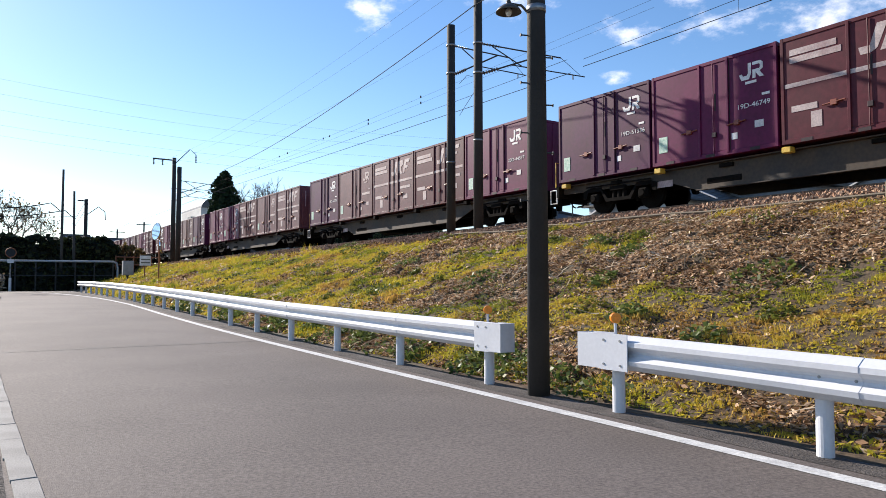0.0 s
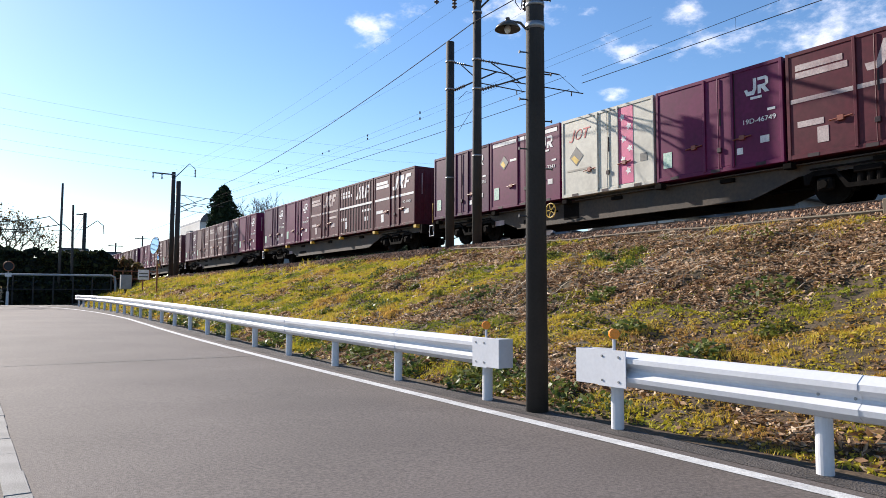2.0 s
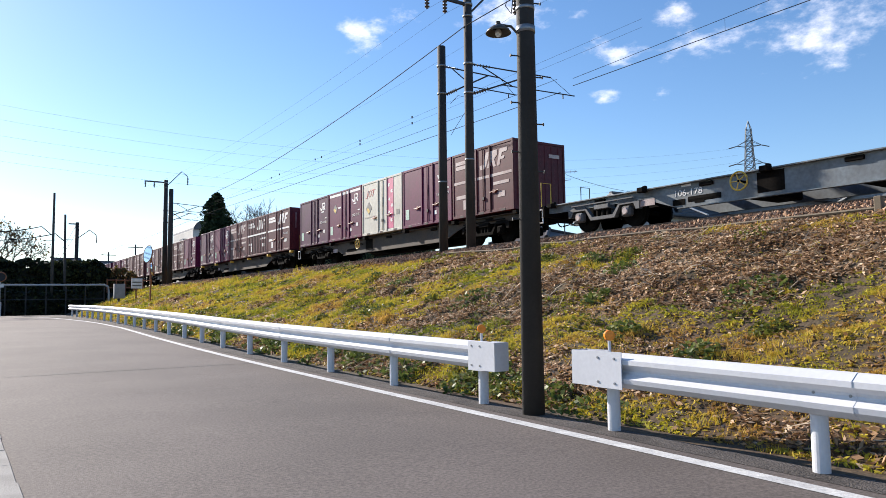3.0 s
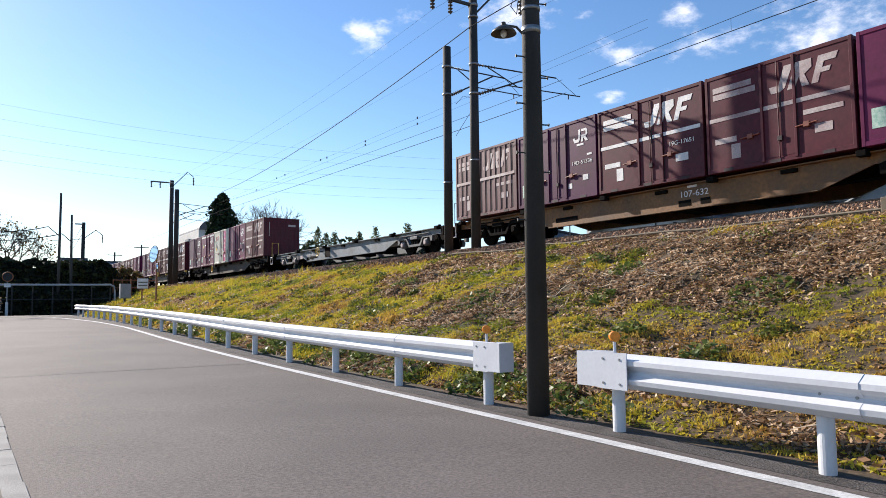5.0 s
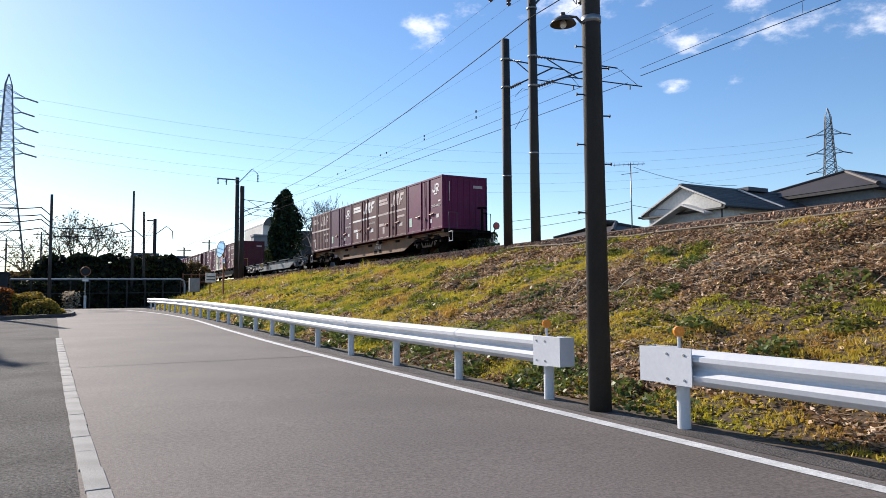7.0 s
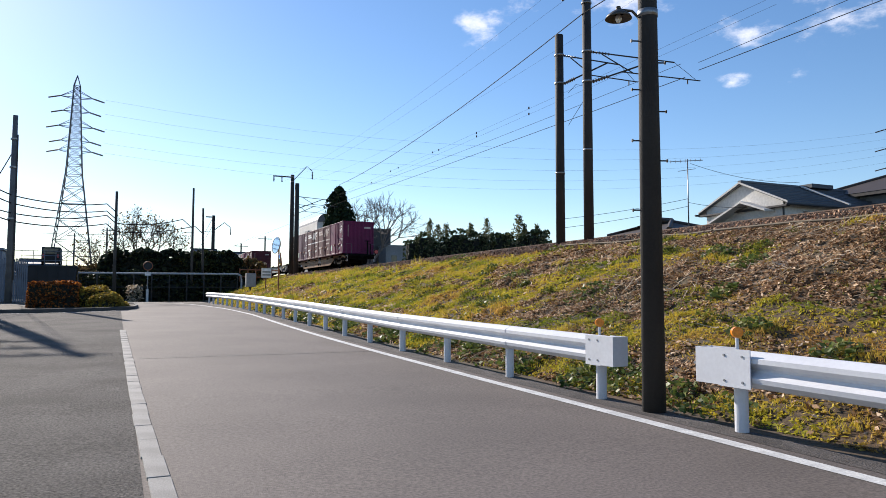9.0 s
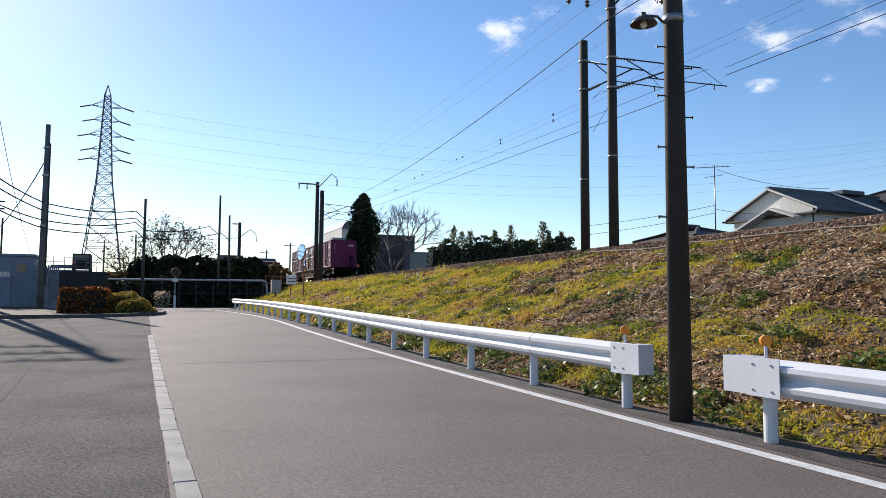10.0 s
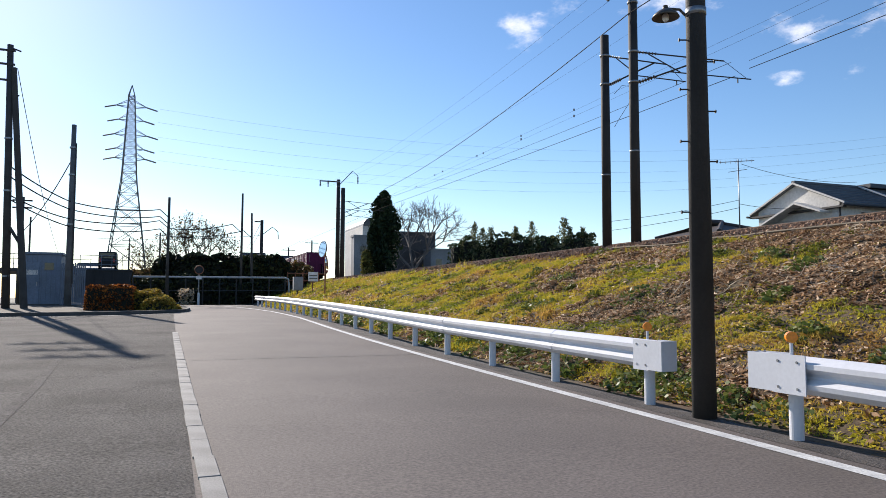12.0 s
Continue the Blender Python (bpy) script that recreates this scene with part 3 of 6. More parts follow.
def rect(a0, a1, b0, b1, skew=0.0):
    return [(a0, b0), (a1, b0), (a1 + skew, b1), (a0 + skew, b1)]


def words(text, a, b, size, mat, parent, x=FX, squash=1.0):
    cu = bpy.data.curves.new("number", "FONT")
    cu.body, cu.size, cu.extrude, cu.align_x = text, size, 0.003, "CENTER"
    tmp = bpy.data.objects.new("number", cu)
    scene.collection.objects.link(tmp)
    dg = bpy.context.evaluated_depsgraph_get()
    me = bpy.data.meshes.new_from_object(tmp.evaluated_get(dg))
    bpy.data.objects.remove(tmp)
    me.materials.clear()
    me.materials.append(mat)
    ob = new("number", me)
    ob.parent = parent
    # text runs from front to rear of the train on the side facing the road
    ob.matrix_basis = Matrix.Translation((x - 0.005, -a, b)) @ Matrix(((0, 0, -1, 0), (-1, 0, 0, 0), (0, 1, 0, 0), (0, 0, 0, 1))) @ Matrix.Diagonal((squash, 1, 1, 1))
    return ob


def hook_mark(parent, a, b, s, mat):
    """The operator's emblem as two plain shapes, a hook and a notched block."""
    decal("emblem", [(a - 0.52 * s, b + 0.02 * s), (a - 0.42 * s, b - 0.22 * s), (a - 0.10 * s, b - 0.22 * s), (a + 0.0 * s, b + 0.0 * s), (a + 0.0 * s, b + 0.42 * s),
                     (a - 0.13 * s, b + 0.42 * s), (a - 0.13 * s, b + 0.02 * s), (a - 0.18 * s, b - 0.06 * s), (a - 0.35 * s, b - 0.06 * s), (a - 0.40 * s, b + 0.04 * s)], mat, parent)
    decal("emblem", [(a + 0.06 * s, b - 0.22 * s), (a + 0.19 * s, b - 0.22 * s), (a + 0.19 * s, b + 0.0 * s), (a + 0.36 * s, b - 0.22 * s), (a + 0.54 * s, b - 0.22 * s), (a + 0.36 * s, b + 0.02 * s),
                     (a + 0.50 * s, b + 0.10 * s), (a + 0.50 * s, b + 0.33 * s), (a + 0.40 * s, b + 0.42 * s), (a + 0.06 * s, b + 0.42 * s), (a + 0.06 * s, b + 0.30 * s), (a + 0.36 * s, b + 0.30 * s),
                     (a + 0.38 * s, b + 0.24 * s), (a + 0.38 * s, b + 0.16 * s), (a + 0.34 * s, b + 0.12 * s), (a + 0.06 * s, b + 0.12 * s)], mat, parent)
    decal("emblem_bar", rect(a - 0.26 * s, a + 0.22 * s, b - 0.40 * s, b - 0.30 * s), mat, parent)


def slant_mark(parent, a, b, s, mat):
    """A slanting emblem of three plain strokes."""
    decal("emblem", [(a - 0.62 * s, b - 0.25 * s), (a - 0.42 * s, b - 0.25 * s), (a - 0.30 * s, b - 0.18 * s), (a - 0.10 * s, b + 0.30 * s), (a - 0.30 * s, b + 0.30 * s), (a - 0.44 * s, b - 0.10 * s), (a - 0.66 * s, b - 0.10 * s)], mat, parent)
    decal("emblem", [(a - 0.25 * s, b - 0.25 * s), (a - 0.08 * s, b - 0.25 * s), (a + 0.02 * s, b - 0.02 * s), (a + 0.08 * s, b - 0.25 * s), (a + 0.24 * s, b - 0.25 * s), (a + 0.14 * s, b + 0.0 * s), (a + 0.30 * s, b + 0.12 * s), (a + 0.30 * s, b + 0.30 * s), (a - 0.04 * s, b + 0.30 * s)], mat, parent)
    decal("emblem", [(a + 0.28 * s, b - 0.25 * s), (a + 0.42 * s, b - 0.25 * s), (a + 0.48 * s, b - 0.06 * s), (a + 0.66 * s, b - 0.06 * s), (a + 0.70 * s, b + 0.04 * s), (a + 0.52 * s, b + 0.04 * s), (a + 0.56 * s, b + 0.16 * s), (a + 0.80 * s, b + 0.16 * s), (a + 0.86 * s, b + 0.30 * s), (a + 0.45 * s, b + 0.30 * s)], mat, parent)


def container(kind, paint, mark, label, number="", top_band=False):
    """A twelve-foot rail container, 3.69 long, 2.45 wide, 2.5 high; its origin is the middle of its floor, its rear at -y."""
    t = thing("freight_container", label, "container", group="containers on the train")
    m = M[paint]
    part("body", a_box(-1.205, 1.205, -1.82, 1.82, 0.05, 2.47), m, t)
    # shallow ribs on the rear wall
    me = finish("wall_rib", a_box(-0.07, 0.07, -1.838, -1.81, 0.16, 2.36, 0.01), m)
    for i in range(7):
        share("wall_rib", me, t, Matrix.Translation((-0.96 + 0.32 * i, 0, 0)))
    for sx in (-1, 1):
        for sy in (-1, 1):
            part("corner_post", a_box(sx * 1.13, sx * 1.225, sy * 1.765, sy * 1.845, 0.0, 2.5, 0.008), m, t)
    part("top_rail", a_box(-1.222, 1.222, -1.842, 1.842, 2.40, 2.495, 0.01), m, t)
    part("bottom_rail", a_box(-1.222, 1.222, -1.842, 1.842, 0.0, 0.11, 0.01), m, t)
    if kind == "ribbed":
        me = finish("rib", a_box(-1.226, -1.2, -0.05, 0.05, 0.12, 2.4, 0.012), m)
        # flat dark strip behind each rib, painting in the shade the rib throws
        shade = finish("rib_shade", a_box(-1.212, -1.2, -0.028, 0.028, 0.14, 2.38), M["gap"])
        for i in range(11):
            y = 1.5 - 0.3 * i
            share("rib", me, t, Matrix.Translation((0, y, 0)))
            share("rib_shade", shade, t, Matrix.Translation((0, y - 0.08, 0)))
    else:
        for y in (0.30, -0.52):
            part("door_post", a_box(-1.245, -1.2, y - 0.035, y + 0.035, 0.06, 2.46, 0.008), m, t)
            part("door_gap", a_box(-1.2075, -1.2, y - 0.065, y - 0.037, 0.1, 2.42), M["gap"], t)
        for y0, y1 in ((-0.10, 0.27), (-0.49, -0.115)):
            d = part("door", a_box(-1.2095, -1.2, y0, y1, 0.14, 2.38, 0.003), m, t)
            if y0 < -0.2:
                part("grip", a_box(-1.2145, -1.2, -0.19, -0.14, 1.18, 1.62), M["gap"], d, "dark recessed grip")
        part("lock_bar", a_rod((-1.235, -0.12, 0.1), (-1.235, -0.12, 2.4), 0.014, n=8), m, t)
        part("lock_box", a_box(-1.26, -1.215, -0.2, -0.08, 0.5, 0.62, 0.008), M["gap"], t)
        for a in (0.62, -0.78):
            h = part("handle", a_rod((-1.245, a - 0.25, 0.78), (-1.245, a + 0.25, 0.74), 0.018, n=8), M["handle_red"], t, "rusty red locking handle")
            part("keeper", a_box(-1.262, -1.2, a - 0.07, a + 0.07, 0.70, 0.82, 0.006), M["handle_red"], h)
    for y in (-1.25, 0.0, 1.25):
        part("fork_pocket", a_box(-1.228, -1.2, y - 0.13, y + 0.13, 0.01, 0.09), M["gap"], t)
    # marks
    w = M[mark]
    if kind == "hook":
        hook_mark(t, 1.18, 1.9, 0.62, w)
        decal("info_plate", rect(-1.62, -1.34, 0.35, 0.78), M["plate_green"], t, FX, label="pale green information plate")
        decal("info_plate", rect(1.25, 1.48, 0.55, 0.72), w, t, FX)
        decal("info_plate", rect(0.62, 0.78, 0.36, 0.52), w, t, FX)
        decal("small_bar", rect(1.45, 1.65, 1.3, 1.36), w, t, FX)
        if number:
            words(number, 1.22, 1.07, 0.17, w, t, FX, 1.15)
        else:
            decal("number_bar", rect(0.78, 1.6, 1.08, 1.19), w, t, FX)
        if top_band:
            decal("top_band", rect(-1.7, 1.72, 2.26, 2.39), M["mark_white"], t, FX)
            decal("diamond", [(-1.3, 1.62), (-1.05, 1.38), (-0.8, 1.62), (-1.05, 1.88)], M["plate_grey"], t, FX, label="dark diamond label")
            decal("diamond_half", [(-1.24, 1.6), (-1.05, 1.44), (-0.96, 1.54), (-1.1, 1.7)], M["yellow"], t, FX - 0.003)
            decal("small_bar", rect(-0.72, -0.3, 1.62, 1.70), w, t, FX)
    if kind in ("stripe", "ribbed"):
        slant_mark(t, 0.62, 1.92, 1.08, w)
        decal("stripe", rect(-1.75, 1.75, 1.30, 1.40), w, t, FX - (0.0 if kind == "stripe" else 0.022))
        decal("title_bar", rect(-1.62, -0.45, 1.86, 2.0), w, t, FX)
        decal("title_bar", rect(-1.62, -0.55, 2.04, 2.18), w, t, FX)
        decal("name_bar", rect(-1.6, -1.0, 0.72, 0.86), w, t, FX)
        decal("info_plate", rect(-1.15, -0.9, 0.30, 0.66), w, t, FX)
        if number:
            words(number, 1.15, 0.98, 0.16, w, t, FX, 1.15)
        else:
            decal("number_bar", rect(0.7, 1.6, 0.98, 1.09), w, t, FX)
        decal("info_plate", rect(0.95, 1.35, 0.52, 0.72), w, t, FX)
    if kind == "flower":
        decal("pink_band", rect(0.55, 1.1, 0.14, 2.38), M["pink"], t, FX, label="pink band with pale blossoms")
        for i, (a, b) in enumerate(((0.7, 2.1), (0.95, 1.8), (0.75, 1.45), (0.98, 1.15), (0.72, 0.85), (0.92, 0.5))):
            pts = []
            for j in range(10):
                r = 0.12 if j % 2 else 0.06
                pts.append((a + r * math.cos(j * math.tau / 10), b + r * math.sin(j * math.tau / 10)))
            decal("blossom", pts, M["mark_white"], t, FX - 0.003)
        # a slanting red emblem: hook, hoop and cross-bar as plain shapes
        decal("emblem", [(-1.52, 1.76), (-1.42, 1.72), (-1.34, 1.78), (-1.24, 2.1), (-1.29, 2.1), (-1.39, 1.80), (-1.43, 1.77), (-1.51, 1.80)], M["red_mark"], t)
        hoop = []
        for r0, sgn in ((1.0, 1), (0.62, -1)):
            for j in range(15):
                an = sgn * j * math.tau / 14.5
                hoop.append((-1.08 + 0.15 * (r0 if r0 == 1 else 0.7) * math.cos(an) + 0.05 * math.sin(an), 1.94 + 0.16 * (r0 if r0 == 1 else 0.82) * math.sin(an)))
        decal("emblem", hoop, M["red_mark"], t)
        decal("emblem", [(-0.86, 1.78), (-0.80, 1.78), (-0.71, 2.06), (-0.60, 2.06), (-0.58, 2.1), (-0.88, 2.1), (-0.89, 2.06), (-0.77, 2.06)], M["red_mark"], t)
        decal("diamond", [(-1.5, 1.25), (-1.2, 0.95), (-0.9, 1.25), (-1.2, 1.56)], M["plate_grey"], t, FX, label="dark diamond label")
        decal("diamond_half", [(-1.42, 1.22), (-1.2, 1.0), (-1.08, 1.12), (-1.28, 1.3)], M["yellow"], t, FX - 0.003)
        decal("number_bar", rect(-1.6, -0.6, 0.80, 0.86), M["cream_mark"], t, FX)
        decal("info_plate", rect(1.35, 1.6, 0.7, 0.92), M["plate_grey"], t, FX)
    # small marks on the rear wall, in the duller white to paint in its shade
    for z0, z1, x0, x1 in ((1.95, 2.08, 0.45, 0.95),):
        part("rear_mark", a_box(x0, x1, -1.848, -1.836, z0, z1), M["mark_faded_shaded"], t)
    part("rear_number", a_box(-0.86, -0.82, -1.848, -1.836, 1.3, 2.2), M["mark_faded_shaded"], t)
    return t


# one of each look; the rest are copies
KINDS = {
    "wine_a": container("hook", "wine", "mark_white", "wine-red steel freight container with a white emblem", "20D-44537"),
    "wine_b": container("hook", "wine", "mark_white", "wine-red steel freight container with a white emblem", "19D-46749"),
    "wine_c": container("hook", "wine", "mark_white", "wine-red container with a white top band and diamond label", "20D-3243", True),
    "wine_d": container("hook", "wine_dark", "mark_white", "dark purple steel freight container with a white emblem", "19D-51336"),
    "stripe_a": container("stripe", "maroon", "mark_faded_shaded", "maroon freight container with a pale stripe and worn emblem", ""),
    "stripe_b": container("stripe", "maroon", "mark_white", "maroon freight container with a white stripe and emblem", "19G-17651"),
    "stripe_c": container("stripe", "faded", "mark_faded_shaded", "sun-faded maroon container with a pale stripe"),
    "ribbed_a": container("ribbed", "faded", "mark_faded_shaded", "sun-faded ribbed steel container with a pale stripe"),
    "ribbed_b": container("ribbed", "maroon", "mark_white", "maroon ribbed steel container with a white stripe"),
    "flower": container("flower", "cream", "mark_white", "cream steel container with a pink blossom band"),
    "faded_hook": container("hook", "faded", "mark_faded_shaded", "sun-faded wine-red container with a worn emblem"),
}
# loads of the wagons from the last one forwards, each from its rear
LOADS = [
    ["wine_a", "stripe_a", "stripe_b", "wine_d", "ribbed_a"],
    [],
    ["stripe_a", "wine_b", "flower", "wine_c", "wine_d"],
    ["stripe_b", "ribbed_b", "stripe_a", "wine_b", "wine_d"],
    ["wine_a", "stripe_a", "stripe_c", "faded_hook", "wine_d"],
    ["stripe_c", "faded_hook", "stripe_a", "wine_b", "wine_a"],
    ["wine_d", "faded_hook", "stripe_c", "wine_a", "stripe_b"],
    ["stripe_a", "wine_a", "faded_hook", "wine_d", "stripe_c"],
    ["faded_hook", "wine_b", "stripe_a", "wine_a", "wine_d"],
]


# ---- wagons ----
def wheelset_mesh():
    bm = a_rod((-0.75, 0, 0), (0.75, 0, 0), 0.07, n=12)
    for s in (-1, 1):
        rod(bm, (s * 0.535 - 0.06, 0, 0), (s * 0.535 + 0.06, 0, 0), 0.43, n=28)
        rod(bm, (s * 0.49 - 0.015, 0, 0), (s * 0.49 + 0.015, 0, 0), 0.455, n=28)
        rod(bm, (s * 0.60 - 0.01, 0, 0), (s * 0.60 + 0.012, 0, 0), 0.36, 0.3, n=24)
        for k in range(3):
            a = k * math.tau / 3
            rod(bm, (s * 0.61, 0.2 * math.cos(a), 0.2 * math.sin(a)), (s * 0.625, 0.2 * math.cos(a), 0.2 * math.sin(a)), 0.05, n=8)
    return finish("wheelset", bm, M["underframe"])


WHEELSET = wheelset_mesh()


def bogie(parent, y, mat, roll):
    b = part("bogie", a_box(-0.75, 0.75, -0.22, 0.22, 0.42, 0.66, 0.03), mat, parent, at=Matrix.Translation((0, y, 0)))
    for s in (-1, 1):
        prof = [(-1.42, 0.46), (-1.30, 0.46), (-1.22, 0.64), (-0.70, 0.64), (-0.48, 0.30), (0.48, 0.30), (0.70, 0.64), (1.22, 0.64), (1.30, 0.46), (1.42, 0.46), (1.44, 0.68), (1.2, 0.76), (0.72, 0.76), (0.42, 0.40), (-0.42, 0.40), (-0.72, 0.76), (-1.2, 0.76), (-1.44, 0.68)]
        part("side_frame", a_slab(prof, "x", s * 0.80, s * 0.95), mat, b)
        part("bolster_end", a_box(s * 0.70, s * 1.0, -0.30, 0.30, 0.60, 0.74, 0.02), mat, b)
        part("brake_rod", a_rod((s * 0.99, -1.25, 0.80), (s * 0.99, 1.25, 0.80), 0.022, n=6), mat, b)
        for dy in (-0.95, 0.95):
            ab = part("axle_box", a_box(s * 0.78, s * 1.0, dy - 0.17, dy + 0.17, 0.28, 0.58, 0.05), mat, b)
            part("bearing_cap", a_rod((s * 1.0, dy, 0.43), (s * 1.035, dy, 0.43), 0.11, 0.09, 14), M["mark_faded_shaded"] if mat is M["bogie_grey"] else mat, ab)
            part("brake_shoe", a_box(s * 0.50, s * 0.66, dy - 0.56 if dy > 0 else dy + 0.44, dy - 0.44 if dy > 0 else dy + 0.56, 0.26, 0.62, 0.02), M["underframe"], b)
        bm = bmesh.new()
        for dy in (-0.2, 0.0, 0.2):
            rod(bm, (s * 0.87, dy, 0.34), (s * 0.87, dy, 0.62), 0.075, n=10)
        part("spring", bm, M["underframe"], b)
    for dy in (-0.95, 0.95):
        w = share("wheelset", WHEELSET, b, Matrix.Translation((0, dy, 0.43)))
        if roll:
            WHEELS.append((w, dy))
    return b


def wagon(paint, bogie_mat, label, number, y0, roll, last=False, hand=True, yellow=False):
    """A bogie container flat, 20.4 m over its couplers; its origin lies on the rails under its middle."""
    t = thing("container_wagon", label, "wagon", group="wagons of the train")
    m = M[paint]
    side = [(-9.75, 0.955), (-9.75, 0.72), (-9.2, 0.70), (-5.7, 0.70), (-4.5, 0.30), (4.5, 0.30), (5.7, 0.70), (9.2, 0.70), (9.75, 0.72), (9.75, 0.955)]
    for s in (-1, 1):
        part("side_sill", a_slab(side, "x", s * 0.86, s * 0.90), m, t)
        part("sill_flange", a_box(s * 0.84, s * 1.02, -9.75, 9.75, 0.935, 0.965), m, t)
        part("sill_flange", a_box(s * 0.84, s * 0.98, -4.5, 4.5, 0.285, 0.31), m, t)
    part("centre_sill", a_box(-0.22, 0.22, -9.9, 9.9, 0.52, 0.93, 0.02), M["underframe"], t)
    for i in range(13):
        y = -9.0 + 1.5 * i
        part("crossbeam", a_box(-0.86, 0.86, y - 0.07, y + 0.07, 0.72, 0.93), M["underframe"], t)
    for s in (-1, 1):
        part("end_beam", a_box(-1.12, 1.12, s * 9.62, s * 9.78, 0.60, 0.97, 0.01), M["underframe"], t)
        c = part("coupler", a_box(-0.1, 0.1, s * 9.78, s * 10.17, 0.72, 0.92, 0.03), M["underframe"], t)
        part("knuckle", a_box(-0.14, 0.16, s * 10.02, s * 10.18, 0.66, 0.98, 0.04), M["underframe"], c)
        part("air_hose", ribbon([(0.25, s * 9.78, 0.7), (0.3, s * 9.95, 0.45), (0.2, s * 10.15, 0.4)], 0.022, 8), M["underframe"], t)
        bogie(t, s * 7.25, M[bogie_mat], roll)
        for sx in (-1, 1):
            if s > 0 or last:
                st = part("end_step", ribbon([(sx * 1.1, s * 9.72, 0.85), (sx * 1.1, s * 9.72, 0.42), (sx * 1.1, s * 10.02, 0.42), (sx * 1.1, s * 10.02, 0.85), (sx * 1.1, s * 9.72, 0.85)], 0.028, 6), M["mark_white"], t, "white-painted shunter's step")
                part("handrail", ribbon([(sx * 1.12, s * 9.75, 0.95), (sx * 1.12, s * 9.75, 1.75), (sx * 0.7, s * 9.75, 1.75), (sx * 0.7, s * 9.75, 0.95)], 0.02, 6), M["yellow"] if sx < 0 and not last else M["bogie_grey"], t)
    for y in (-2.6, -0.4, 2.3):
        part("brake_gear", a_box(-0.7, 0.7, y - 0.35, y + 0.35, 0.32, 0.62, 0.04), M["underframe"], t)
    part("air_tank", a_rod((-0.75, 3.2, 0.5), (-0.75, 4.2, 0.5), 0.17, n=16), M["underframe"], t)
    # container pedestals along the sill
    for i in range(6):
        y = -9.3 + 3.72 * i
        part("container_lock", a_box(-1.2, -0.98, y - 0.11, y + 0.11, 0.86, 1.0, 0.015), M["yellow"] if yellow else M["underframe"], t)
        if not last and number == "106-178":
            part("lock_head", a_box(-1.06, -0.94, y - 0.09, y + 0.05, 0.965, 1.06, 0.03), M["underframe"], t)
    for i in range(5):
        y = -7.4 + 3.72 * i
        bm = a_box(-0.97, -0.89, y - 0.35, y + 0.05, 0.80, 0.90, 0.01)
        part("lock_lever", bm, M["underframe"], t)
    sx = -0.90
    at = 1.16 if last else -4.2
    decal("number_plate_bar", rect(-5.9, -5.3, 0.5, 0.68), M["mark_faded_shaded"], t, sx)
    if number:
        words(number, at, 0.62, 0.24, M["mark_white"], t, sx, 1.15)
        decal("notice_frame", rect(at - 0.5, at - 0.1, 0.38, 0.54), M["underframe"], t, sx)
        decal("notice_frame", rect(at + 0.2, at + 0.5, 0.38, 0.54), M["underframe"], t, sx)
        decal("small_bar", rect(at - 0.2, at + 0.1, 0.86, 0.92), M["mark_white"], t, sx)
    # hand brake wheel on the side
    if hand:
        hb = part("hand_brake", ring((-1.2, 2.5, 0.72), 0.23, 0.022), M["yellow"], t, "yellow-painted hand brake wheel")
        bm = bmesh.new()
        for k in range(5):
            a = k * math.tau / 5
            rod(bm, (-1.2, 2.5, 0.72), (-1.2, 2.5 + 0.23 * math.cos(a), 0.72 + 0.23 * math.sin(a)), 0.015, n=6)
        part("spoke", bm, M["yellow"], hb)
        part("brake_shaft", a_rod((-0.9, 2.5, 0.72), (-1.22, 2.5, 0.72), 0.03, n=8), M["underframe"], hb)
        decal("brake_panel", rect(-2.2, -1.5, 0.40, 0.90), M["underframe"], t, sx)
    if last:
        bm = a_rod((0.5, -10.0, 0.7), (0.5, -10.0, 1.95), 0.06, n=10)
        rod(bm, (0.75, -10.0, 0.7), (0.75, -10.0, 1.75), 0.03, n=8)
        rod(bm, (0.5, -10.0, 1.75), (0.75, -10.0, 1.75), 0.03, n=8)
        bp = part("brake_post", bm, M["underframe"], t)
        part("brake_wheel", ring((0.5, -10.0, 1.98), 0.22, 0.025, "z"), M["underframe"], bp)
        bm = a_box(-1.1, 1.1, -10.15, -9.78, 0.80, 0.86)
        part("end_platform", bm, M["underframe"], t)
        d = part("tail_disc", a_rod((1.12, -10.22, 1.15), (1.12, -10.26, 1.15), 0.17, n=24), M["underframe"], t, "round tail marker disc")
        part("tail_face", a_rod((1.12, -10.262, 1.15), (1.12, -10.266, 1.15), 0.145, n=24), M["red_mark"], d)
        part("tail_bracket", a_rod((1.12, -10.0, 0.85), (1.12, -10.24, 1.15), 0.03, n=6), M["underframe"], t)
    MOVING.append((t, TRACK_X, y0 + 9.36, RAIL_TOP))
    return t


def ring(c, r, w, axis="x", n=20):
    c = Vector(c)
    pts = []
    for k in range(n + 1):
        a = k * math.tau / n
        pts.append(c + (Vector((0, r * math.cos(a), r * math.sin(a))) if axis == "x" else Vector((r * math.cos(a), r * math.sin(a), 0))))
    return ribbon(pts, w, 6)


WAGONS = [("wagon_ochre", "underframe", "ochre-painted container wagon, the last of the train", "107-632"),
          ("wagon_blue", "bogie_grey", "empty blue-grey container flat wagon", "106-178"),
          ("wagon_brown", "underframe", "brown-grey container wagon with a yellow brake wheel", "")]
for k in range(len(LOADS)):
    paint, bg, lab, num = WAGONS[k] if k < 3 else ("wagon_brown", "underframe", "weathered brown-grey container wagon under its load", "")
    wagon(paint, bg, lab, num, k * SPAN, k < 5, k == 0, k in (1, 2), k == 3)

used = set()
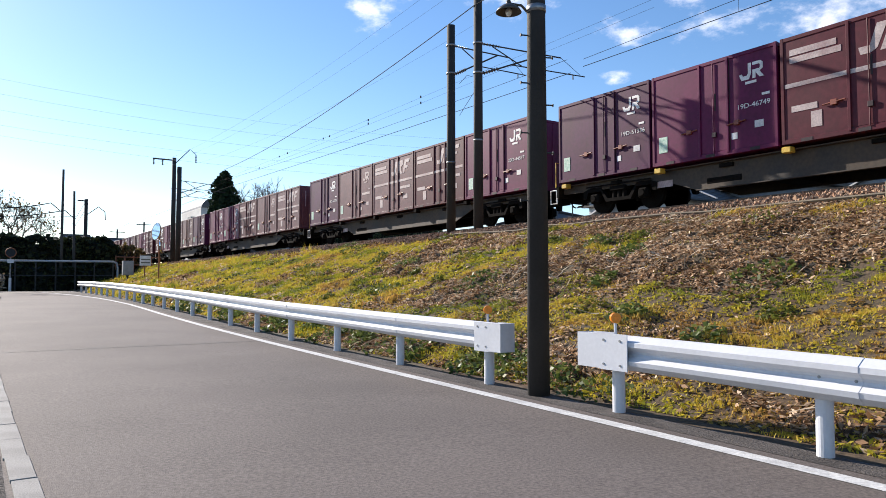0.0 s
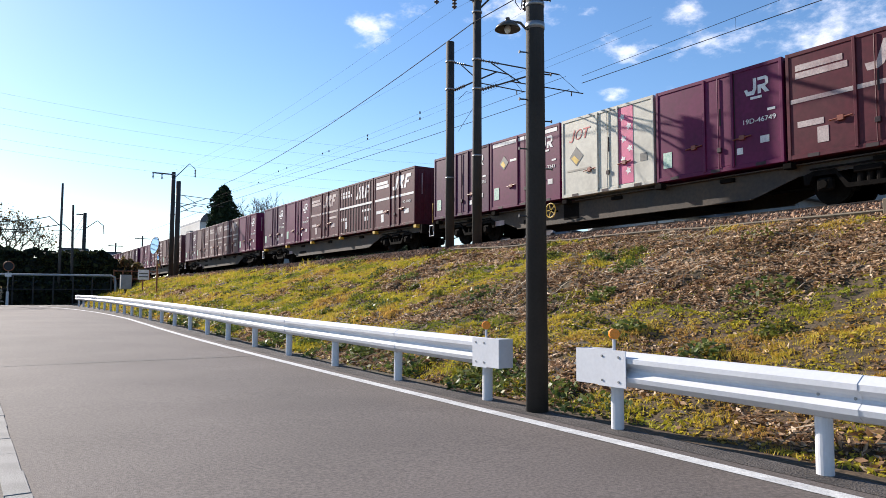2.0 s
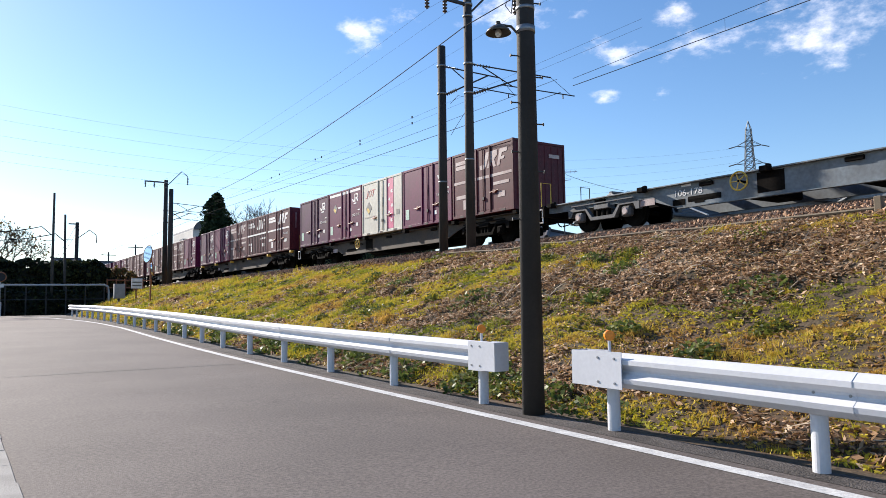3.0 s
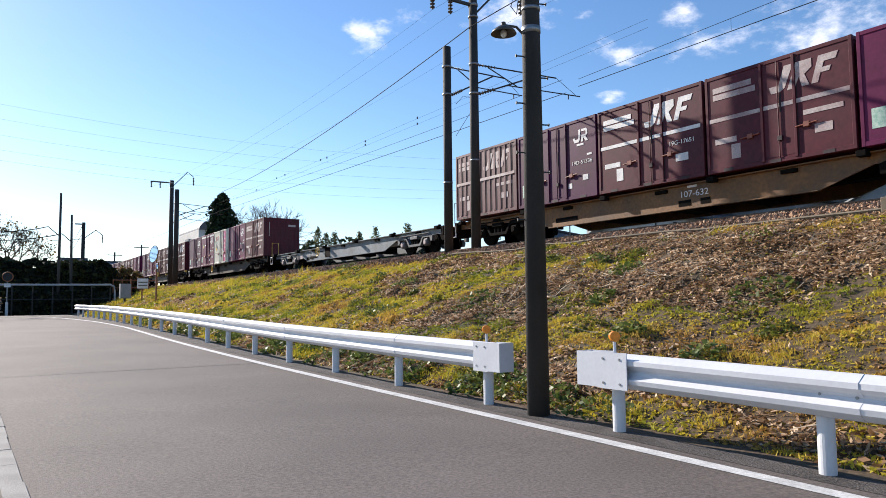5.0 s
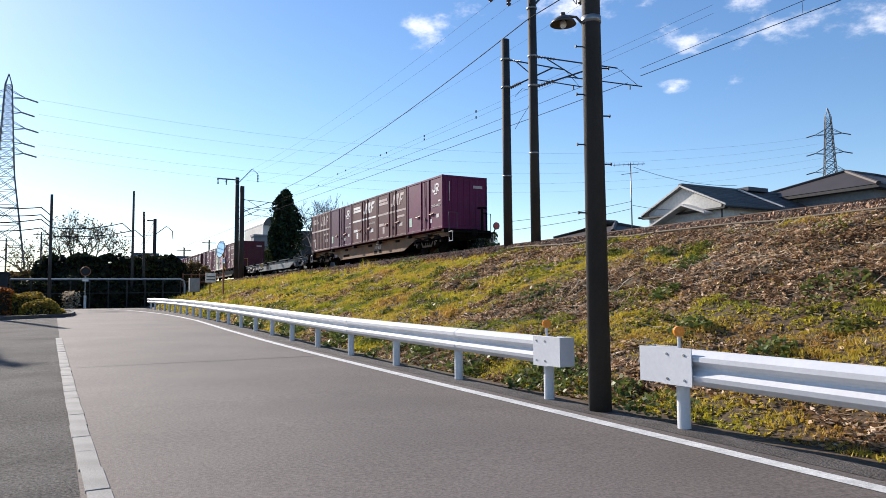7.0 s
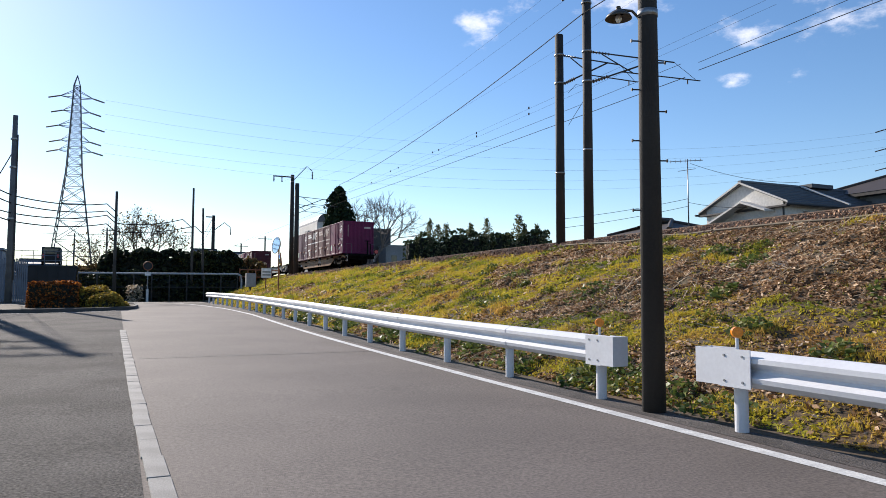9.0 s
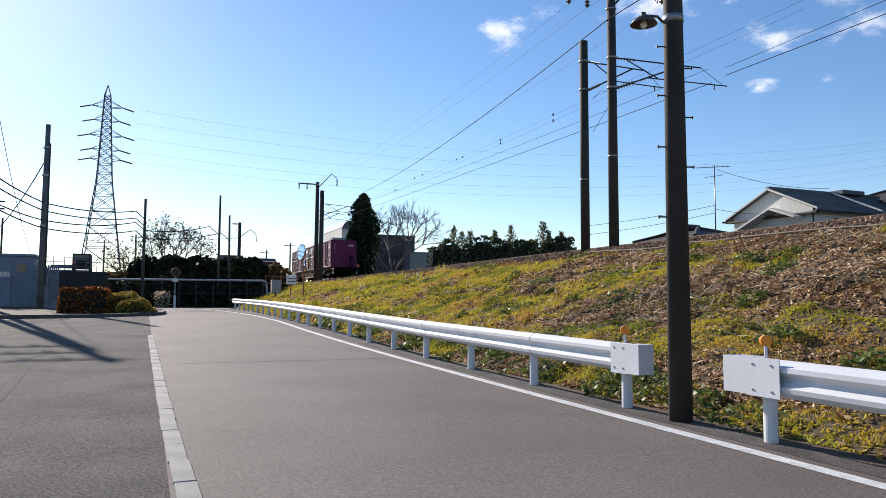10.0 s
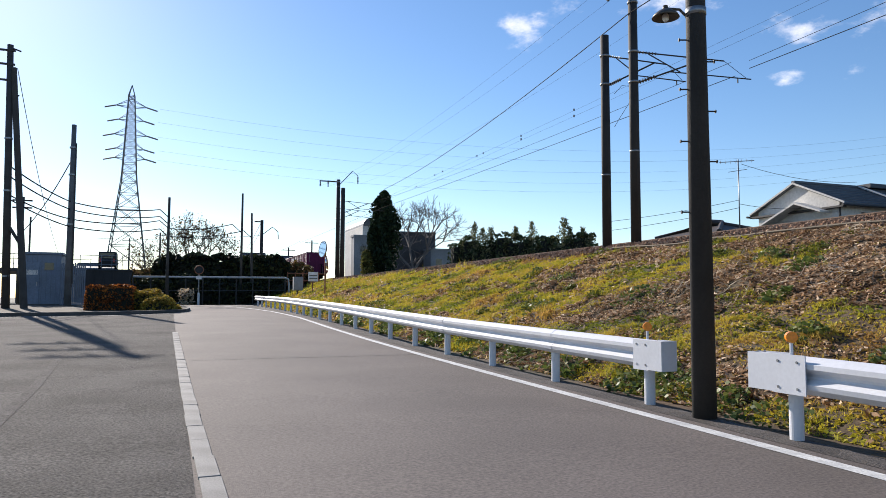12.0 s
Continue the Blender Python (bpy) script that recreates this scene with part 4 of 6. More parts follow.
for k, load in enumerate(LOADS):
    for i, kind in enumerate(load):
        src = KINDS[kind]
        ob = src if kind not in used else copy_thing(src, Matrix())
        used.add(kind)
        MOVING.append((ob, TRACK_X, k * SPAN + PITCH * i + PITCH / 2, RAIL_TOP + DECK))


# ---- yard, crossing and the distance ----
# shed blue lowered in tone: the shade on its front is in the colour
M["shed_blue"] = material("shed_blue", (0.14, 0.18, 0.25), 0.5, scale=1.2, second=(0.11, 0.145, 0.20), fine=10)
M["fence_blue"] = material("fence_blue", (0.13, 0.16, 0.21), 0.5, scale=2)
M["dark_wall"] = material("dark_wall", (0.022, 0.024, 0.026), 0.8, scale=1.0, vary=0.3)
M["pipe_white"] = material("pipe_white", (0.36, 0.38, 0.40), 0.5, scale=3, vary=0.2)
M["wall_white"] = material("wall_white", (0.62, 0.60, 0.56), 0.8, scale=0.8, vary=0.12, fine=8)
M["wall_grey"] = material("wall_grey", (0.25, 0.26, 0.27), 0.8, scale=0.5, vary=0.2, fine=6)
M["wall_brown"] = material("wall_brown", (0.055, 0.05, 0.05), 0.7, scale=0.6, vary=0.25, fine=6)
M["roof_tile"] = material("roof_tile", (0.085, 0.09, 0.10), 0.5, scale=1.0, vary=0.25, fine=10, object_vary=0.15)
M["roof_brown"] = material("roof_brown", (0.05, 0.036, 0.028), 0.6, scale=1.0, vary=0.25, fine=10, object_vary=0.15)
M["glass_dark"] = material("glass_dark", (0.03, 0.035, 0.04), 0.12, scale=2)
M["rust"] = material("rust", (0.30, 0.11, 0.05), 0.7, scale=5, vary=0.35)
M["pylon_steel"] = material("pylon_steel", (0.10, 0.11, 0.12), 0.5, 0.3, scale=1)
M["mirror_face"] = material("mirror_face", (0.75, 0.78, 0.80), 0.06, 1.0, scale=3, vary=0.05)
M["soil"] = material("soil", (0.07, 0.05, 0.03), 0.95, scale=2, vary=0.4, fine=30, fine_vary=0.3, bump=0.8, bump_scale=20)
# kerb concrete darkened all over to give the shade on its near face
M["kerb_shaded"] = material("kerb_shaded", (0.085, 0.08, 0.075), 0.9, scale=2, vary=0.35, fine=30)


def build_island():
    t = thing("planted_island", "raised planted island with a weathered concrete kerb, darkened for its shaded face", "kerb island", kind="structure")
    rim = [(0.72, 35.0), (0.95, 37.5), (0.95, 41.0), (0.3, 46.0), (-2.0, 49.0), (-16, 49.2), (-16, 30.3), (-5.8, 30.5), (-2.1, 31.8), (-0.5, 33.2)]
    c = Vector((sum(p[0] for p in rim) / len(rim), sum(p[1] for p in rim) / len(rim), 0))
    inner = [(p[0] + (c.x - p[0]) / 10 * 0.25, p[1] + (c.y - p[1]) / 10 * 0.25) for p in rim]
    n = len(rim)
    for i in range(n):
        j = (i + 1) % n
        bm = bmesh.new()
        lo, hi = -0.1, 0.15
        vs = [bm.verts.new((p[0], p[1], road_z(p[1]) + z)) for z in (lo, hi) for p in (rim[i], rim[j], inner[j], inner[i])]
        for q in ((0, 1, 2, 3), (4, 5, 6, 7), (0, 1, 5, 4), (1, 2, 6, 5), (2, 3, 7, 6), (3, 0, 4, 7)):
            bm.faces.new([vs[k] for k in q])
        bmesh.ops.recalc_face_normals(bm, faces=bm.faces[:])
        part("kerb", bm, M["kerb_shaded"], t)
    raw("soil", [(p[0], p[1], road_z(p[1]) + 0.10) for p in inner], [tuple(range(n))], M["soil"], t)


build_island()


def build_end_lines():
    """Thin pale lines along the island's kerb and across the far end of the road."""
    for label, run in (("thin pale painted line along the island kerb", [(-16, 30.0), (-5.8, 30.1), (-2.0, 31.3), (-0.35, 32.9), (0.85, 34.6)]),
                       ("thin pale painted line across the end of the road", [(-0.6, 52.2), (1.5, 51.8), (3.4, 51.4), (5.2, 51.0)])):
        verts, faces = [], []
        for i, (x, y) in enumerate(run):
            verts += [(x, y - 0.09, road_z(y) + 0.008), (x, y + 0.09, road_z(y) + 0.008)]
            if i:
                faces.append((2 * i - 2, 2 * i, 2 * i + 1, 2 * i - 1))
        t = thing("road_line", label, "road marking", kind="structure")
        raw("line", verts, faces, M["line_paint"], t)


build_end_lines()


def build_deck():
    """A raised car park on columns behind the skip, with a pipe railing and a parked van."""
    t = thing("parking_deck", "raised concrete parking deck with a pipe railing", "deck")
    part("slab", a_box(-17.0, -1.6, 78.0, 90.0, 3.75, 4.05, 0.02), M["wall_brown"], t)
    for i in range(6):
        x = -16.5 + 2.9 * i
        part("column", a_box(x - 0.2, x + 0.2, 78.2, 78.6, 0.5, 3.75), M["wall_brown"], t)
    for i in range(17):
        x = -16.9 + 0.95 * i
        part("railing_post", a_rod((x, 78.1, 4.05), (x, 78.1, 5.45), 0.035, n=6), M["fence_blue"], t)
    for z in (4.5, 4.95, 5.4):
        part("railing_bar", a_rod((-17, 78.1, z), (-1.6, 78.1, z), 0.03, n=6), M["fence_blue"], t)
    v = thing("parked_van", "dark van parked on the raised deck", "van", at=pose(-6.0, 80.5, 4.05))
    part("body", a_slab([(-1.6, 0.35), (1.6, 0.35), (1.65, 1.0), (1.2, 1.1), (0.7, 1.75), (-1.5, 1.8), (-1.65, 1.1)], "x", -0.8, 0.8), M["dark_wall"], v)
    for y in (-0.95, 1.0):
        for x in (-0.82, 0.66):
            w = part("wheel", a_rod((x, y, 0.32), (x + 0.16, y, 0.32), 0.32, n=18), M["underframe"], v)
            part("rim", a_rod((x - 0.005, y, 0.32), (x + 0.165, y, 0.32), 0.18, n=14), M["steel"], w)
    part("rear_window", a_box(-0.65, 0.65, -1.66, -1.60, 1.15, 1.65), M["glass_dark"], v)
    for x in (-0.7, 0.55):
        part("tail_light", a_box(x, x + 0.15, -1.67, -1.6, 0.75, 1.1), M["red_mark"], v)


build_deck()


def ring_about(c, axis, r, w, n=24):
    """A hoop round an axis."""
    d = axis.normalized()
    u = d.cross(Vector((0, 0, 1))).normalized()
    v = u.cross(d)
    return ribbon([c + u * r * math.cos(k * math.tau / n) + v * r * math.sin(k * math.tau / n) for k in range(n + 1)], w, 5)


def build_yard():
    z = road_z(50) + 0.02
    t = thing("equipment_shed", "pale blue-grey metal equipment shed with a small window", "shed")
    part("body", a_box(-8.5, -6.35, 49.6, 52.2, z, 3.85, 0.03), M["shed_blue"], t)
    part("roof", a_box(-8.62, -6.25, 49.5, 52.3, 3.85, 4.0, 0.02), M["shed_blue"], t)
    d = part("door", a_box(-8.4, -7.5, 49.56, 49.6, z + 0.1, 3.4, 0.01), M["shed_blue"], t)
    part("handle", a_box(-7.66, -7.6, 49.5, 49.56, 1.9, 2.15, 0.01), M["steel"], d)
    w = part("window", a_box(-7.25, -6.75, 49.57, 49.6, 2.9, 3.35), M["glass_dark"], t)
    part("window_frame", a_box(-7.29, -6.71, 49.575, 49.6, 3.36, 3.41), M["shed_blue"], w)
    part("vent", a_box(-8.3, -7.6, 49.56, 49.57, 2.6, 2.9), M["mark_white"], t)
    for i in range(9):
        part("panel_seam", a_box(-8.45 + 0.26 * i, -8.43 + 0.26 * i, 49.585, 49.602, z, 3.8), M["fence_blue"], t)
    f = thing("metal_fence", "blue-grey metal fence panel beside the shed", "fence")
    for i in range(13):
        part("slat", a_box(-6.15 + 0.105 * i, -6.07 + 0.105 * i, 48.0, 48.04, z, 3.25 + 0.06 * (i % 2)), M["fence_blue"], f)
    for zz in (1.1, 2.9):
        part("rail", a_box(-6.2, -4.75, 48.04, 48.08, zz, zz + 0.07), M["fence_blue"], f)
    k = thing("storage_bin", "long dark metal skip behind the shrubs", "skip")
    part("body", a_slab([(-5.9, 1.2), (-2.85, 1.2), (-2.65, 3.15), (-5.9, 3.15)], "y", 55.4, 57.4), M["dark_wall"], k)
    part("rim", a_box(-5.95, -2.6, 55.35, 57.45, 3.08, 3.2, 0.02), M["dark_wall"], k)
    for i in range(5):
        part("rib", a_box(-5.7 + 0.62 * i, -5.62 + 0.62 * i, 55.34, 55.4, 1.2, 3.1), M["dark_wall"], k)
    for i in range(3):
        part("foot", a_box(-5.6 + 1.2 * i, -5.4 + 1.2 * i, 55.6, 57.2, 0.68, 1.2), M["dark_wall"], k)
    # white pipe railing in front of the dark hedge
    p = thing("pipe_fence", "long white pipe railing in front of the hedge", "fence")
    part("top_pipe", a_rod((-2.6, 57.8, 2.78), (8.5, 57.0, 2.82), 0.075, n=10), M["pipe_white"], p)
    part("low_pipe", a_rod((-2.6, 57.8, 1.75), (8.5, 57.0, 1.8), 0.03, n=8), M["dark_steel"], p)
    for i in range(10):
        x = -2.6 + 1.233 * i
        y = 57.8 - 0.0667 * 1.08 * 1.233 * i
        part("post", a_rod((x, y, 0.6), (x, y, 2.8), 0.05, n=8), M["dark_steel"], p)
    part("end_bend", ribbon([(8.5, 57.0, 2.82), (8.75, 57.0, 2.7), (8.8, 57.0, 2.4), (8.8, 57.0, 0.6)], 0.07, 8), M["pipe_white"], p)
    w = thing("low_wall", "low concrete wall beneath the hedge, coloured dark as in shade", "wall", kind="structure")
    # near-black wall: the shade beneath the hedge is put into its colour
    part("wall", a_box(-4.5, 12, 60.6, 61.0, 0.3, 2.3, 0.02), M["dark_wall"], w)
    # round sign on a post
    s = thing("round_sign", "round road sign seen from behind on a post", "road sign")
    part("post", a_rod((1.99, 56.0, 0.6), (1.99, 56.0, 3.4), 0.04, n=8), M["steel"], s)
    d = part("disc", a_rod((1.99, 55.95, 3.3), (1.99, 55.92, 3.3), 0.30, n=24), M["dark_wall"], s)
    part("rim", ring_about(Vector((1.99, 55.91, 3.3)), Vector((0, 1, 0)), 0.31, 0.035), M["rust"], d)
    part("sleeve", a_rod((1.99, 55.95, 0.7), (1.99, 55.95, 1.6), 0.09, n=10), M["mark_white"], s)
    part("plate", a_box(1.8, 2.18, 55.93, 55.96, 2.6, 2.85), M["mark_white"], s)
    # traffic mirror on an orange post on the bank
    m = thing("traffic_mirror", "two round traffic mirrors on a rusty orange post", "traffic mirror")
    b = bank_z(8.55, 42)
    part("post", a_rod((8.6, 42, b - 0.2), (8.6, 42, 4.3), 0.045, n=10), M["rust"], m)
    for x, zz, r, nx in ((8.45, 4.12, 0.5, -0.97), (8.66, 3.3, 0.4, 0.97)):
        c0, d0 = Vector((x, 41.9, zz)), Vector((nx, -0.27, 0.12)).normalized() * 0.05
        mm = part("mirror", a_rod(c0 - d0, c0 + d0, r * 0.8, r, 28), M["mirror_face"], m)
        part("rim", ring_about(c0 + d0 * 0.9, d0, r * 0.97, 0.022), M["rust"], mm)
    c = thing("crossing_board", "white board on a post beside the track", "sign")
    part("board", a_box(8.7, 9.35, 48.0, 48.05, 2.35, 2.98, 0.01), M["mark_white"], c)
    part("post", a_rod((9.0, 48.08, 0.9), (9.0, 48.08, 2.6), 0.04, n=8), M["rust"], c)
    for i in range(2):
        part("stripe", a_box(8.76, 9.3, 47.99, 48.0, 2.5 + 0.2 * i, 2.58 + 0.2 * i), M["plate_grey"], c)
    c = thing("relay_cabinet", "grey metal relay cabinet on a leg", "cabinet")
    part("body", a_box(8.05, 8.7, 50.0, 50.5, 1.75, 2.7, 0.02), M["wall_grey"], c)
    part("leg", a_box(8.3, 8.45, 50.2, 50.35, 0.6, 1.75), M["dark_steel"], c)
    part("door", a_box(8.1, 8.65, 49.98, 50.0, 1.82, 2.62, 0.005), M["wall_grey"], c)
    r = thing("track_fence", "red-brown railing beside the level crossing", "fence")
    for i in range(6):
        x = 9.2 + 0.65 * i
        part("post", a_rod((x, 60.5, bank_z(x, 60.5) - 0.1), (x, 60.5, 3.4), 0.05, n=6), M["rust"], r)
    for zz in (2.7, 3.3):
        part("rail", a_rod((9.2, 60.5, zz), (12.45, 60.5, zz), 0.045, n=6), M["rust"], r)


build_yard()


def far_poles():
    # braced pole pair at the yard
    t = pole_thing("utility_pole", "tall braced utility pole at the yard", -7.45, 40.0, 0.5, 13.75, 0.19, 0.14, M["dark_pole"], lean=(-0.3, 0))
    part("strut", a_rod((-6.6, 39.7, 0.4), (-7.55, 39.95, 12.6), 0.17, 0.13, 16), M["dark_pole"], t)
    for z in (11.9, 12.7, 13.4):
        part("crossarm", a_box(-9.3, -7.5, 39.85, 39.95, z, z + 0.09), M["dark_steel"], t)
        for x in (-8.9, -8.3):
            insulator(t, (x, 39.9, z - 0.25), (x, 39.9, z), 0.07, 3)
    for z in (11.3, 13.55):
        part("step_bolt", a_rod((-7.6, 39.9, z), (-7.25, 39.85, z - 0.12), 0.04, n=6), M["dark_steel"], t)
    part("brace", a_rod((-7.4, 39.9, 4.6), (-6.85, 39.8, 3.7), 0.08, n=8), M["dark_pole"], t)
    for z in (9.0, 6.4, 2.2):
        part("band", a_rod((-7.45 - 0.022 * z, 40.0, z), (-7.45 - 0.022 * z, 40.0, z + 0.08), 0.185, n=16), M["steel"], t)
    t = pole_thing("utility_pole", "grey concrete utility pole by the shed", -5.5, 46.0, 0.6, 11.3, 0.19, 0.13, M["grey_pole"])
    for z in (9.9, 8.3, 5.4):
        part("band", a_rod((-5.5, 46.0, z), (-5.5, 46.0, z + 0.09), 0.2, n=16), M["steel"], t)
    part("riser", a_rod((-5.28, 45.9, 2.0), (-5.33, 45.9, 10.2), 0.035, n=6), M["dark_steel"], t)
    pole_thing("utility_pole", "dark timber cable pole behind the shrubs", -0.225, 55.7, 0.7, 8.6, 0.12, 0.09, M["dark_pole"])
    pole_thing("utility_pole", "thin dark cable pole beside the crossing", 5.28, 59.0, 0.7, 9.65, 0.11, 0.08, M["dark_pole"])
    pole_thing("utility_pole", "thin leaning dark cable pole beside the crossing", 6.25, 60.0, 0.7, 8.2, 0.11, 0.08, M["dark_pole"], lean=(-0.12, 0))
    t = pole_thing("catenary_pole", "far mast with a hooked arm", 7.65, 66.0, 0.8, 8.3, 0.17, 0.14, M["backlit_concrete"])
    part("crossarm", a_box(7.0, 7.7, 65.95, 66.05, 8.1, 8.2), M["dark_steel"], t)
    part("hook_arm", ribbon([(7.75, 66, 7.0), (8.6, 66, 7.7), (9.1, 66, 7.3), (9.15, 66, 6.6)], 0.04, 6), M["dark_steel"], t)
    pole_thing("utility_pole", "slim pole behind the shed", -9.0, 55.0, 0.7, 6.7, 0.07, 0.06, M["dark_pole"])
    t = pole_thing("utility_pole", "pole with crossarms behind the shed", -9.6, 55.5, 0.7, 8.1, 0.14, 0.12, M["dark_pole"])
    for z in (7.3, 7.8):
        part("crossarm", a_box(-10.2, -9.0, 55.4, 55.5, z, z + 0.1), M["dark_steel"], t)
    # far poles along the horizon
    for az, el, d in ((10.5, 4.6, 120), (-2.9, 4.4, 130), (-0.8, 4.9, 125), (8.7, 4.0, 120)):
        x, y = d * math.sin(math.radians(az)), d * math.cos(math.radians(az))
        z = 1.2 + d * math.tan(math.radians(el))
        t = pole_thing("utility_pole", "distant utility pole with a crossarm", x, y, 0.7, z, 0.16, 0.12, M["dark_pole"])
        part("crossarm", a_box(x - 1.1, x + 1.1, y - 0.05, y + 0.05, z - 0.5, z - 0.38), M["dark_steel"], t)


M["grey_pole"] = material("grey_pole", (0.13, 0.135, 0.14), 0.8, scale=2, vary=0.3)
M["dark_pole"] = material("dark_pole", (0.06, 0.055, 0.05), 0.8, scale=2, vary=0.3)
far_poles()


def yard_cables():
    P0, P1, P2 = (-7.45, 40.0), (-5.5, 46.0), (-0.225, 55.7)
    t = thing("overhead_wire", "black telephone cables slung between yard poles", "cable", group="overhead wires")
    for za, zb, zc, dz in ((7.6, 6.75, 7.1, 0.7), (7.1, 6.3, 6.6, 0.65), (6.2, 5.75, 6.3, 0.35), (6.0, 5.3, 5.7, 0.35)):
        part("cable", ribbon(sag((*P0, za), (*P1, zb), 0.12), 0.036, 5), M["wire"], t)
        part("cable", ribbon(sag((*P1, zb), (P2[0] - 0.6, P2[1] - 1.0, zc + 0.45), 0.25) + [(P2[0], P2[1], zc)], 0.036, 5), M["wire"], t)
    for zc, x, y, ze in ((6.3, 5.2, 59, 6.5), (5.7, 6.2, 60, 6.1)):
        part("cable", ribbon(sag((*P2, zc), (x - 0.7, y - 0.2, ze + 0.6), 0.22) + [(x, y, ze)], 0.036, 5), M["wire"], t)
    part("guy_wire", ribbon(sag((-5.4, 46, 9.6), (-9.6, 55.5, 5.6), 0.4), 0.03, 5), M["wire"], t)
    part("guy_wire", ribbon(sag((-7.4, 40, 12.6), (-9.6, 75, 4.6), 1.0), 0.018, 5), M["wire"], t)
    w = wires("thin wires along the far railway line", [((7.6, 66, z), (11.8, 140, z), 0.4) for z in (7.4, 8.1)] + [((7.6, 66, 6.9), (-6, 66, 6.2), 0.2), ((16.85, 99, 9.2), (14.5, 160, 8.9), 0.5)], 0.018)


yard_cables()


# ---- pylons ----
def pylon(x, y, z, h, w, arms, label, turn=0.0):
    """A lattice transmission tower: legs, rings, diagonal lacing and pairs of arms."""
    t = thing("power_pylon", label, "pylon", at=pose(x, y, z, 0, 0, turn), group="power pylons")
    waist = h * 0.56

    def half(k):
        if k < waist:
            return w / 2 + (w * 0.16 - w / 2) * k / waist
        return w * 0.16 + (w * 0.055 - w * 0.16) * (k - waist) / (h - waist)
    levels = [0]
    while levels[-1] < h * 0.94:
        levels.append(levels[-1] + max(1.5, 2.1 * half(levels[-1]) * 0.65))
    levels[-1] = h * 0.95
    signs = ((-1, -1), (1, -1), (1, 1), (-1, 1))
    lv = w * 0.011
    for sx, sy in signs:
        part("leg", ribbon([(sx * half(k), sy * half(k), k) for k in levels] + [(0, 0, h)], lv, 5), M["pylon_steel"], t)
    bm = bmesh.new()
    for a, b in zip(levels, levels[1:]):
        for i in range(4):
            p, q = signs[i], signs[(i + 1) % 4]
            rod(bm, (p[0] * half(a), p[1] * half(a), a), (q[0] * half(b), q[1] * half(b), b), lv * 0.6, n=4)
            rod(bm, (q[0] * half(a), q[1] * half(a), a), (p[0] * half(b), p[1] * half(b), b), lv * 0.6, n=4)
            rod(bm, (p[0] * half(b), p[1] * half(b), b), (q[0] * half(b), q[1] * half(b), b), lv * 0.6, n=4)
    part("lacing", bm, M["pylon_steel"], t)["kind"] = "stuff"
    for k, ln in arms:
        zz = h * k
        for s in (-1, 1):
            tip = (s * ln, 0, zz)
            bm = bmesh.new()
            hw = half(zz)
            for sy in (-1, 1):
                rod(bm, (s * hw, sy * hw, zz - 0.2), tip, lv * 0.7, n=4)
                rod(bm, (s * hw, sy * hw, zz + h * 0.025), tip, lv * 0.6, n=4)
            part("arm", bm, M["pylon_steel"], t)
            part("insulator", a_rod(tip, (s * (ln + 2.2), 0.4, zz - 0.5), 0.16, n=6), M["porcelain"], t)
    return t


ARMS = [(0.90, 3.2), (0.835, 2.6), (0.765, 3.4), (0.70, 2.8), (0.655, 3.2)]
pylon(-9.12, 170, 0.7, 47.8, 9.5, ARMS, "tall steel lattice power pylon", 0)
pylon(197.6, 125, 0.7, 55.0, 11, [(0.86, 3.6), (0.76, 3.8), (0.66, 4.0)], "distant steel lattice power pylon", -48)
pw = wires("long power lines between pylons", [((-3.5, 170, 0.7 + 47.8 * k), (198, 128, 0.7 + 55 * j), 8) for k, j in ((0.90, 0.86), (0.835, 0.82), (0.765, 0.78), (0.70, 0.74), (0.655, 0.70))], 0.015)


